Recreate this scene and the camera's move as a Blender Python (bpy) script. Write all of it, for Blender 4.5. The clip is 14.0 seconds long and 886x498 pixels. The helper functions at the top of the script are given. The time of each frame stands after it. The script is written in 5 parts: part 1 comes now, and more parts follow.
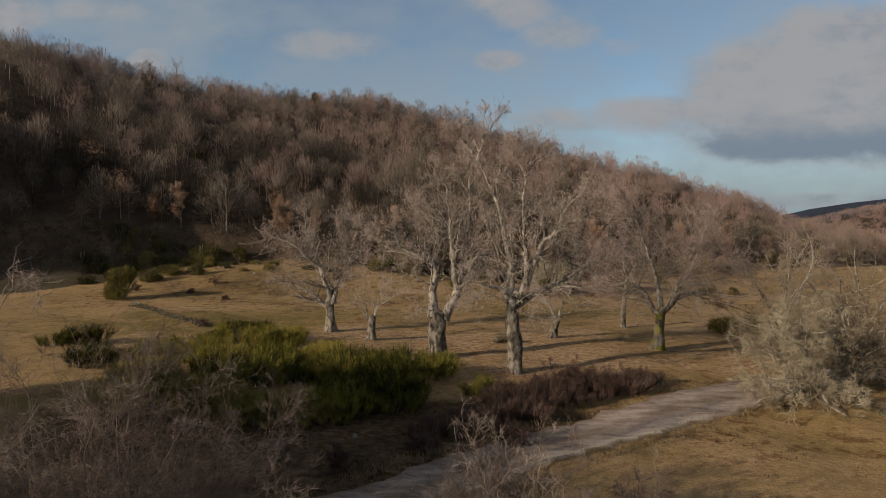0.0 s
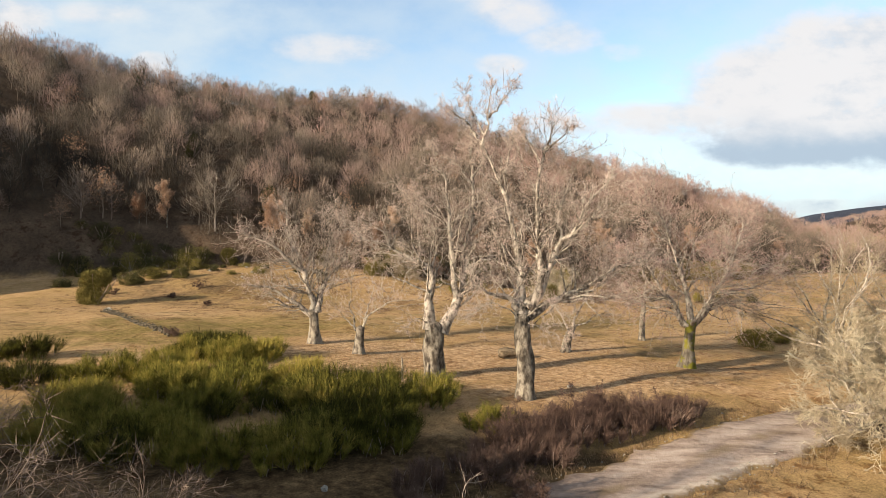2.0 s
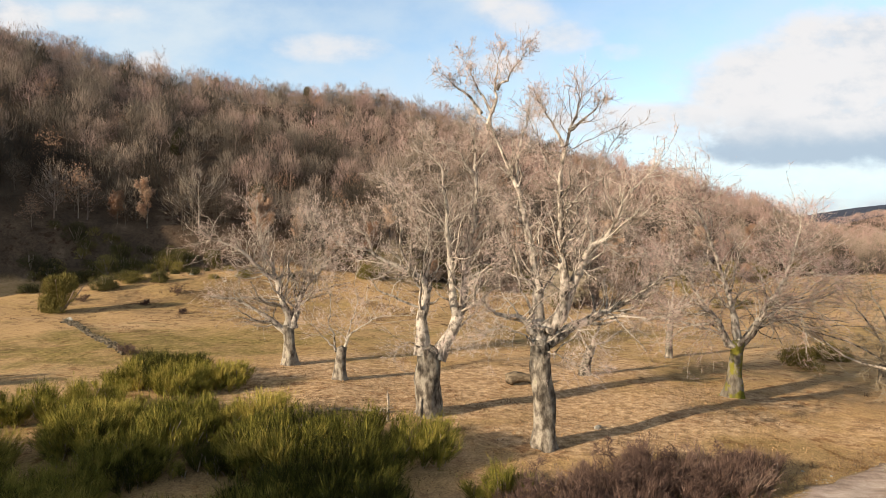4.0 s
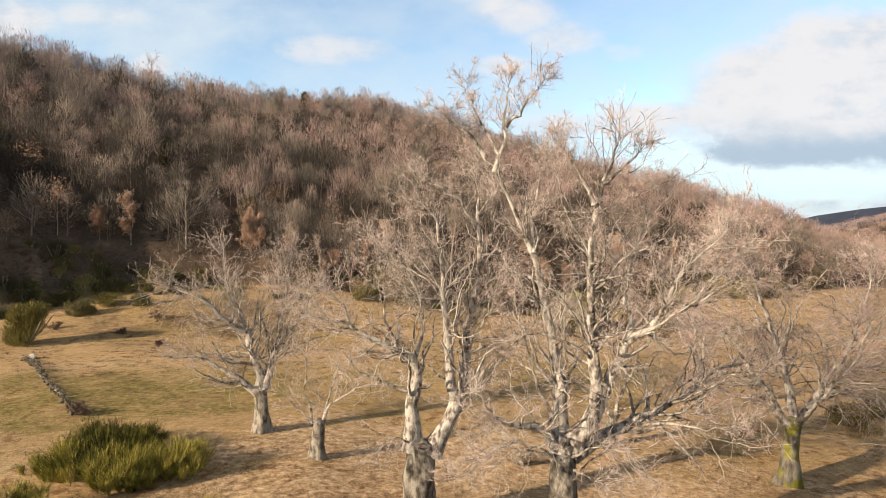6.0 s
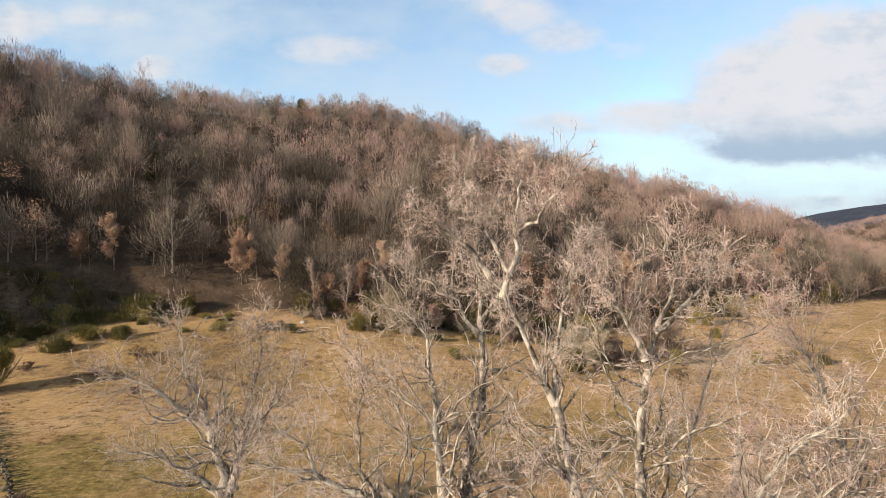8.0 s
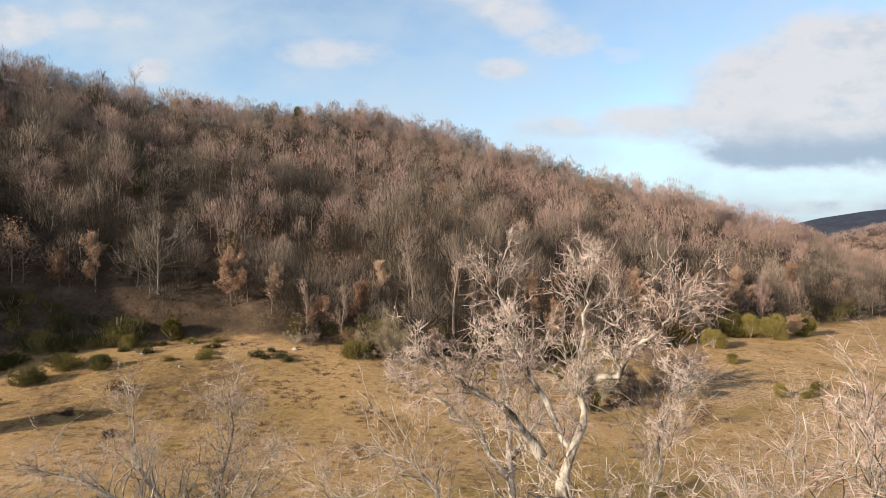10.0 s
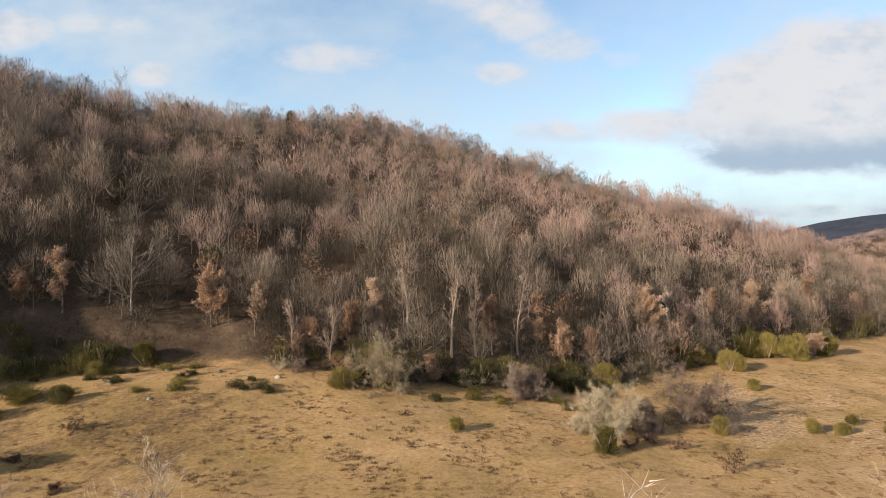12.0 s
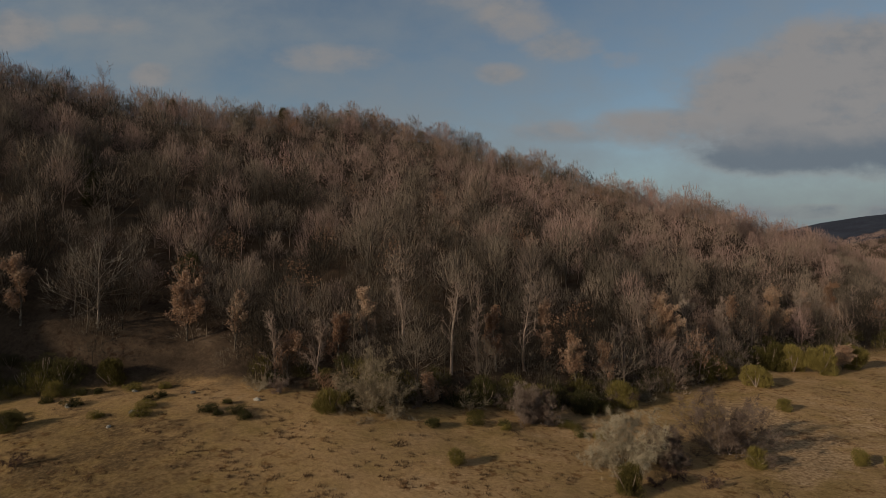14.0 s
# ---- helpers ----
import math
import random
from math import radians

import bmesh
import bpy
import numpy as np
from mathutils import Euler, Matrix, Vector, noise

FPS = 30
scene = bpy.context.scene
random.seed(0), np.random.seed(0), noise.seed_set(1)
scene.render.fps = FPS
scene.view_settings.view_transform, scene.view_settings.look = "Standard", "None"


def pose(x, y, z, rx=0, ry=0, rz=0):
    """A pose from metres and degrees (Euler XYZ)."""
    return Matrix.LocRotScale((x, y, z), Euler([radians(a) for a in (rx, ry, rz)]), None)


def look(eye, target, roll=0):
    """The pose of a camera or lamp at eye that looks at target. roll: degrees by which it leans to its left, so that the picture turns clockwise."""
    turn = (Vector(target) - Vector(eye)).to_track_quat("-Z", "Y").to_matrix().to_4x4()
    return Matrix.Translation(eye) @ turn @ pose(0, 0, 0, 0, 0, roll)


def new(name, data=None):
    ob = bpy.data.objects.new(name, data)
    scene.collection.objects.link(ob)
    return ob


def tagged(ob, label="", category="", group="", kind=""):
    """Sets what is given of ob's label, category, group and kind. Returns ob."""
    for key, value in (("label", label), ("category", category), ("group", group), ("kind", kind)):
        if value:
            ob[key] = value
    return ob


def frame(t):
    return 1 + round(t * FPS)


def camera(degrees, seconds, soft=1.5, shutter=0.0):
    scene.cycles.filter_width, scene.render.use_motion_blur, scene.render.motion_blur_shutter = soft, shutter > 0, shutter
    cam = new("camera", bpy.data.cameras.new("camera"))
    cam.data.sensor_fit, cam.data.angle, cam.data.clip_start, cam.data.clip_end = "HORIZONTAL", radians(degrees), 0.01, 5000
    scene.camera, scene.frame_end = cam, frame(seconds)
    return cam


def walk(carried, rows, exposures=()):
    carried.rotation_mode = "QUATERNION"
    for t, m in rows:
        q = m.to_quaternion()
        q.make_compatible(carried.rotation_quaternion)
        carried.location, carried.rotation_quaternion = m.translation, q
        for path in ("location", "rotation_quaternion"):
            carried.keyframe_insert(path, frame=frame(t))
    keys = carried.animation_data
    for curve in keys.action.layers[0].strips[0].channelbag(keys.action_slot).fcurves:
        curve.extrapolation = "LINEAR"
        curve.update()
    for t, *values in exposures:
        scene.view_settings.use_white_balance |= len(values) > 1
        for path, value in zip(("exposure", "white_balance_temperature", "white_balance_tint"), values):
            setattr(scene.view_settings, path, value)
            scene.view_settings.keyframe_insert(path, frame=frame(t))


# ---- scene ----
cam = camera(73.0, 14.0, soft=0.8)
PATH = [
    (0, (-0.415, -1.328, 7.36), (-0.404, 0.672, 7.34), 0.1),
    (0.5, (-0.393, -0.194, 7.284), (-0.383, 1.806, 7.266), 0.2),
    (1, (-0.351, 1.172, 7.215), (-0.341, 3.172, 7.202), 0.3),
    (1.5, (-0.308, 2.662, 7.15), (-0.298, 4.662, 7.142), 0.4),
    (2, (-0.242, 4.286, 7.165), (-0.233, 6.286, 7.158), 0.4),
    (2.2, (-0.225, 4.969, 7.152), (-0.217, 6.969, 7.147), 0.5),
    (4.3, (0.008, 11.63, 7.629), (0.017, 13.629, 7.621), 0.3),
    (4.5, (0.055, 12.183, 7.779), (0.061, 14.183, 7.777), 0.3),
    (5, (0.11, 13.514, 8.391), (0.115, 15.514, 8.388), 0.3),
    (5.5, (0.167, 14.851, 9.128), (0.171, 16.851, 9.125), 0.3),
    (6, (0.213, 16.124, 9.977), (0.216, 18.124, 9.973), 0.3),
    (6.5, (0.34, 17.554, 10.84), (0.338, 19.554, 10.834), 0.1),
    (7, (0.42, 18.813, 11.738), (0.416, 20.813, 11.727), -0.2),
    (7.5, (0.478, 20.003, 12.595), (0.474, 22.003, 12.584), -0.2),
    (8, (0.502, 21.08, 13.452), (0.498, 23.08, 13.445), -0.1),
    (8.2, (0.597, 21.559, 13.792), (0.583, 23.559, 13.79), -0.3),
    (10.3, (0.096, 26.791, 15.879), (0.099, 28.791, 15.889), 0.0),
    (10.5, (0.104, 27.39, 15.976), (0.108, 29.39, 15.991), -0.0),
    (11, (0.209, 28.97, 16.54), (0.212, 30.969, 16.555), -0.0),
    (11.5, (0.228, 30.681, 17.027), (0.232, 32.681, 17.044), -0.0),
    (12, (0.268, 32.424, 17.443), (0.273, 34.424, 17.462), -0.0),
    (12.5, (0.33, 34.196, 17.742), (0.334, 36.196, 17.762), -0.1),
    (13, (0.368, 35.989, 17.96), (0.373, 37.989, 17.98), -0.1),
    (13.5, (0.347, 37.858, 18.094), (0.353, 39.857, 18.115), -0.0),
    (14, (0.399, 39.655, 18.233), (0.405, 41.655, 18.253), -0.0),
]
walk(cam, [(t, look(eye, target, roll)) for t, eye, target, roll in PATH],
     [(0.0, -0.38, 6620, 11), (0.25, 0.12, 6720, 11), (0.5, 0.64, 6780, 11), (0.8, 0.92, 6850, 11), (1.2, 0.99, 6850, 11), (5.2, 0.99, 6850, 11), (7.5, 0.88, 6540, 11), (9.5, 0.78, 6500, 11), (11.5, 0.81, 6560, 11), (13.1, 0.83, 6800, 12), (13.5, 0.27, 6880, 12), (14.0, -0.88, 6950, 12)])

# ---------------------------------------------------------------- sky, sun
SUN = Vector((0.84 * math.cos(radians(18)), 0.54 * math.cos(radians(18)), -math.sin(radians(18))))
sun = new("sun", bpy.data.lights.new("sun", "SUN"))
sun.data.energy, sun.data.angle, sun.data.color = 5.0, radians(0.6), (1.0, 0.85, 0.66)
sun.matrix_world = look(-100 * SUN, (0, 0, 0))


class Nodes:
    """Short calls for building node trees."""

    def __init__(self, tree):
        self.tree = tree
        tree.nodes.clear()

    def add(self, kind, **values):
        node = self.tree.nodes.new(kind)
        for key, value in values.items():
            setattr(node, key, value)
        return node

    def link(self, a, b):
        self.tree.links.new(a, b)

    def put(self, socket, value):
        if isinstance(value, bpy.types.NodeSocket):
            self.link(value, socket)
        else:
            socket.default_value = value

    def math(self, op, a, b=0.0, c=0.0, clamp=False):
        node = self.add("ShaderNodeMath", operation=op, use_clamp=clamp)
        for socket, value in zip(node.inputs, (a, b, c)):
            self.put(socket, value)
        return node.outputs[0]

    def mix(self, kind, fac, a, b):
        node = self.add("ShaderNodeMix", data_type="RGBA", blend_type=kind)
        self.put(node.inputs[0], fac)
        for socket, value in ((node.inputs[6], a), (node.inputs[7], b)):
            self.put(socket, (*value, 1) if isinstance(value, tuple) and len(value) == 3 else value)
        return node.outputs[2]

    def noise(self, vector, scale, detail=4.0, rough=0.55, dim="3D"):
        node = self.add("ShaderNodeTexNoise", noise_dimensions=dim)
        self.link(vector, node.inputs["Vector"])
        self.put(node.inputs["Scale"], scale), self.put(node.inputs["Detail"], detail), self.put(node.inputs["Roughness"], rough)
        return node.outputs[0]

    def ramp(self, fac, stops):
        node = self.add("ShaderNodeValToRGB")
        self.link(fac, node.inputs[0])
        els = node.color_ramp.elements
        while len(els) < len(stops):
            els.new(0.5)
        for el, (pos, col) in zip(els, stops):
            el.position, el.color = pos, (*col, 1)
        return node.outputs[0]

    def span(self, value, a, b, c=0.0, d=1.0, smooth=True):
        node = self.add("ShaderNodeMapRange", interpolation_type="SMOOTHSTEP" if smooth else "LINEAR")
        for socket, v in zip(node.inputs, (value, a, b, c, d)):
            self.put(socket, v)
        return node.outputs[0]


def make_sky():
    world = bpy.data.worlds.new("sky")
    scene.world = world
    world.use_nodes = True
    n = Nodes(world.node_tree)
    sky = n.add("ShaderNodeTexSky", sky_type="NISHITA", sun_disc=False, sun_elevation=radians(18), sun_rotation=math.atan2(-0.84, -0.54), air_density=1.0, dust_density=0.6, ozone_density=1.4)
    co = n.add("ShaderNodeTexCoord").outputs["Generated"]
    sep = n.add("ShaderNodeSeparateXYZ")
    n.link(co, sep.inputs[0])
    x, y, z = sep.outputs
    # a cloud deck seen in perspective; across and up as slopes from the eye
    depth = n.math("MAXIMUM", n.math("ABSOLUTE", y), 0.15)
    u, v = n.math("DIVIDE", x, depth), n.math("DIVIDE", z, depth)
    flat = n.add("ShaderNodeCombineXYZ")
    n.put(flat.inputs[0], u), n.put(flat.inputs[1], n.math("MULTIPLY", v, 1.7)), n.put(flat.inputs[2], n.math("MULTIPLY", y, 0.3))
    big = n.noise(flat.outputs[0], 4.2, 8.0, 0.58)
    fine = n.noise(flat.outputs[0], 11.0, 7.0, 0.6)

    def bank(cu, cv, ru, rv):
        a = n.math("POWER", n.math("DIVIDE", n.math("SUBTRACT", u, cu), ru), 2.0)
        b = n.math("POWER", n.math("DIVIDE", n.math("SUBTRACT", v, cv), rv), 2.0)
        return n.span(n.math("ADD", a, b), 1.9, 0.0)

    total = None
    for cu, cv, ru, rv, w in ((0.60, 0.262, 0.22, 0.085, 1.1), (0.72, 0.325, 0.19, 0.085, 1.1), (0.41, 0.212, 0.20, 0.040, 0.95), (0.24, 0.206, 0.13, 0.022, 0.7), (0.60, 0.178, 0.21, 0.045, 1.1), (0.74, 0.20, 0.22, 0.07, 1.1),
                              (-0.185, 0.33, 0.12, 0.026, 0.66), (0.125, 0.395, 0.08, 0.045, 0.72), (0.20, 0.350, 0.075, 0.030, 0.66), (0.30, 0.325, 0.05, 0.018, 0.5), (0.098, 0.305, 0.045, 0.020, 0.72), (-0.725, 0.375, 0.075, 0.04, 0.85), (-0.57, 0.385, 0.08, 0.02, 0.5),
                              (-0.485, 0.300, 0.038, 0.022, 0.8), (0.64, 0.072, 0.25, 0.014, 0.6), (0.05, 0.44, 0.12, 0.03, 0.5)):
        one = n.math("MULTIPLY", bank(cu, cv, ru, rv), w)
        total = one if total is None else n.math("MAXIMUM", total, one)
    shape = n.math("ADD", n.math("ADD", total, n.math("MULTIPLY", n.math("SUBTRACT", big, 0.5), 1.0)), n.math("MULTIPLY", n.math("SUBTRACT", fine, 0.5), 0.9))
    cover = n.math("MULTIPLY", n.span(shape, 0.2, 0.95), 0.96)
    veil = n.math("MULTIPLY", n.span(big, 0.25, 0.7), n.math("MAXIMUM", n.span(v, 0.8, 0.02, 0.3, 0.75), n.span(u, 0.15, -0.45, 0.2, 0.9)))
    # thick cloud is grey below and between its billows
    lift = n.math("SUBTRACT", v, n.math("MULTIPLY", n.math("SUBTRACT", big, 0.5), 0.16))
    under = n.math("MULTIPLY", n.span(lift, 0.235, 0.165), n.span(shape, 0.35, 0.9))
    billow = n.math("MULTIPLY", n.span(fine, 0.55, 0.3), 0.45)
    dull = n.math("MAXIMUM", n.math("MULTIPLY", under, n.span(u, 0.15, 0.45)), billow)
    white = n.mix("MIX", dull, (4.35, 4.42, 4.6), (2.3, 2.95, 3.7))
    sky_col = n.mix("MULTIPLY", 1.0, sky.outputs[0], SKY_TINT)
    col = n.mix("MIX", veil, n.mix("MIX", n.span(v, 0.22, 0.0), sky_col, (2.6, 3.6, 4.4)), (3.55, 4.2, 4.75))
    col = n.mix("MIX", cover, col, white)
    # grey added to the unseen upper sky, to cut blue fill in shadows
    col = n.mix("MIX", n.math("MULTIPLY", n.span(v, 0.55, 1.1), 0.7), col, (1.5, 1.42, 1.32))
    bg = n.add("ShaderNodeBackground")
    n.link(col, bg.inputs[0])
    bg.inputs[1].default_value = 0.1
    out = n.add("ShaderNodeOutputWorld")
    n.link(bg.outputs[0], out.inputs[0])


SKY_TINT = (1.35, 1.4, 1.38)
make_sky()


# ---------------------------------------------------------------- materials
def surface(name, stops, scale=1.0, fine=12.0, rough=0.9, bump=0.4, vary=0.25, stretch=(1, 1, 1), tone="", spec=0.15, through_light=0.0, moss=None):
    """A matt natural surface: a ramp over coarse noise, fine grain on top, relief from both; tone names an attribute that shifts the ramp."""
    m = bpy.data.materials.new(name)
    m.use_nodes = True
    n = Nodes(m.node_tree)
    geo = n.add("ShaderNodeTexCoord").outputs["Object"]
    mapping = n.add("ShaderNodeMapping")
    n.link(geo, mapping.inputs[0])
    mapping.inputs["Scale"].default_value = stretch
    a = n.noise(mapping.outputs[0], scale, 5.0)
    b = n.noise(mapping.outputs[0], scale * fine, 4.0, 0.65)
    info = n.add("ShaderNodeObjectInfo").outputs["Random"]
    fac = n.math("ADD", a, n.math("MULTIPLY", n.math("SUBTRACT", info, 0.5), vary))
    if tone:
        attr = n.add("ShaderNodeAttribute", attribute_name=tone).outputs["Fac"]
        fac = n.math("ADD", n.math("MULTIPLY", a, 0.35), n.math("MULTIPLY", attr, 0.75))
    col = n.ramp(fac, stops)
    shade = n.span(b, 0.25, 0.75, 0.72, 1.25, smooth=False)
    col = n.mix("MULTIPLY", 1.0, col, shade)
    if moss:
        patch = n.noise(geo, 1.3, 5.0, 0.6)
        col = n.mix("MIX", n.span(patch, moss[1], moss[1] + 0.1), col, moss[0])
    bsdf = n.add("ShaderNodeBsdfPrincipled")
    n.link(col, bsdf.inputs["Base Color"])
    bsdf.inputs["Roughness"].default_value, bsdf.inputs["Specular IOR Level"].default_value = rough, spec
    if bump:
        bmp = n.add("ShaderNodeBump")
        bmp.inputs["Strength"].default_value, bmp.inputs["Distance"].default_value = bump, 0.05
        n.link(n.math("ADD", a, n.math("MULTIPLY", b, 0.6)), bmp.inputs["Height"])
        n.link(bmp.outputs[0], bsdf.inputs["Normal"])
    out = n.add("ShaderNodeOutputMaterial")
    if through_light:
        tr = n.add("ShaderNodeBsdfTranslucent")
        n.link(col, tr.inputs[0])
        both = n.add("ShaderNodeMixShader")
        both.inputs[0].default_value = through_light
        n.link(bsdf.outputs[0], both.inputs[1]), n.link(tr.outputs[0], both.inputs[2])
        n.link(both.outputs[0], out.inputs[0])
    else:
        n.link(bsdf.outputs[0], out.inputs[0])
    return m


LIMB = surface("pale_limb_bark", [(0.35, (0.08, 0.067, 0.054)), (0.45, (0.225, 0.193, 0.16)), (0.57, (0.455, 0.405, 0.348)), (0.75, (0.33, 0.305, 0.235))], 4.6, 5, bump=0.8, stretch=(1.3, 1.3, 0.7), vary=0.1)
THICKET = surface("tangled_brown_twigs", [(0.3, (0.085, 0.06, 0.048)), (0.52, (0.185, 0.138, 0.112)), (0.75, (0.36, 0.295, 0.25))], 0.9, 9, bump=0, vary=0.2)
BARK = surface("lichen_bark", [(0.36, (0.05, 0.041, 0.032)), (0.48, (0.145, 0.124, 0.099)), (0.60, (0.275, 0.245, 0.20)), (0.76, (0.21, 0.20, 0.13))], 3.0, 7, bump=1.0, stretch=(1.4, 1.4, 0.7), vary=0.1)
MOSSY = surface("mossy_bark", [(0.30, (0.04, 0.033, 0.026)), (0.47, (0.115, 0.097, 0.074)), (0.65, (0.22, 0.195, 0.155))], 2.2, 7, bump=0.9, stretch=(1.6, 1.6, 0.5), vary=0.1, moss=((0.15, 0.14, 0.022), 0.455))
TWIG = surface("twig_bark", [(0.3, (0.34, 0.25, 0.215)), (0.52, (0.53, 0.41, 0.36)), (0.72, (0.63, 0.52, 0.465))], 0.8, 10, bump=0, vary=0.2)
ROSE = surface("reddish_twig_bark", [(0.3, (0.31, 0.195, 0.178)), (0.52, (0.48, 0.325, 0.30)), (0.72, (0.58, 0.43, 0.39))], 0.8, 10, bump=0, vary=0.2)
HAW = surface("lichened_thorn_twigs", [(0.3, (0.15, 0.118, 0.08)), (0.5, (0.29, 0.238, 0.165)), (0.72, (0.45, 0.40, 0.295))], 0.9, 10, bump=0, vary=0.2)
SCRUB = surface("grey_scrub_twigs", [(0.3, (0.19, 0.14, 0.115)), (0.55, (0.31, 0.24, 0.20)), (0.75, (0.40, 0.34, 0.28))], 0.8, 9, bump=0, vary=0.3)
BRAMBLE = surface("dark_red_stems", [(0.3, (0.06, 0.038, 0.031)), (0.55, (0.115, 0.073, 0.058)), (0.75, (0.20, 0.14, 0.11))], 1.2, 9, bump=0, vary=0.2)
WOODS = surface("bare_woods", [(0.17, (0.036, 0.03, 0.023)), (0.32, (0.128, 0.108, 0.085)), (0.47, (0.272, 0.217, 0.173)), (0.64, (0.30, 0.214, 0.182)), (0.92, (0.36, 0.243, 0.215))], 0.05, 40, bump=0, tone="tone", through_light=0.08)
RUSSET = surface("withered_leaves", [(0.2, (0.22, 0.125, 0.08)), (0.5, (0.36, 0.225, 0.15)), (0.75, (0.47, 0.34, 0.245))], 0.4, 12, bump=0, vary=0.5, through_light=0.2)
BROOM = surface("broom_green", [(0.25, (0.026, 0.026, 0.006)), (0.41, (0.07, 0.07, 0.012)), (0.54, (0.195, 0.175, 0.032)), (0.72, (0.37, 0.29, 0.072))], 2.4, 8, bump=0, vary=0.35, through_light=0.06)
JUNIPER = surface("juniper_green", [(0.2, (0.058, 0.05, 0.016)), (0.5, (0.135, 0.114, 0.032)), (0.8, (0.255, 0.205, 0.065))], 1.4, 8, bump=0, vary=0.5, through_light=0.08)
DUSK = surface("dark_evergreen", [(0.2, (0.024, 0.024, 0.01)), (0.5, (0.06, 0.057, 0.02)), (0.8, (0.135, 0.115, 0.04))], 1.2, 8, bump=0, vary=0.4)
STRAW = surface("dry_grass", [(0.2, (0.10, 0.06, 0.035)), (0.5, (0.19, 0.12, 0.068)), (0.8, (0.32, 0.225, 0.135))], 0.6, 20, bump=0, through_light=0.1)
LITTER = surface("fallen_leaves", [(0.2, (0.17, 0.10, 0.05)), (0.5, (0.33, 0.205, 0.105)), (0.8, (0.48, 0.34, 0.20))], 3.0, 9, bump=0)
DARK_STONE = surface("mossy_grey_stone", [(0.25, (0.045, 0.038, 0.026)), (0.5, (0.10, 0.085, 0.062)), (0.78, (0.24, 0.205, 0.155))], 2.6, 7, bump=0.6, vary=0.5)
STONE = surface("pale_limestone", [(0.25, (0.19, 0.18, 0.155)), (0.5, (0.34, 0.32, 0.28)), (0.75, (0.48, 0.46, 0.40))], 2.2, 7, bump=0.6, vary=0.5)
LOGWOOD = surface("rotting_log", [(0.25, (0.035, 0.025, 0.018)), (0.5, (0.10, 0.075, 0.05)), (0.75, (0.24, 0.19, 0.13))], 3.0, 7, bump=1.0, stretch=(0.5, 2, 2))
DEADWOOD = surface("dead_wood", [(0.25, (0.09, 0.07, 0.055)), (0.5, (0.24, 0.20, 0.155)), (0.75, (0.40, 0.35, 0.28))], 2.0, 7, bump=0.8, stretch=(0.6, 2, 2))


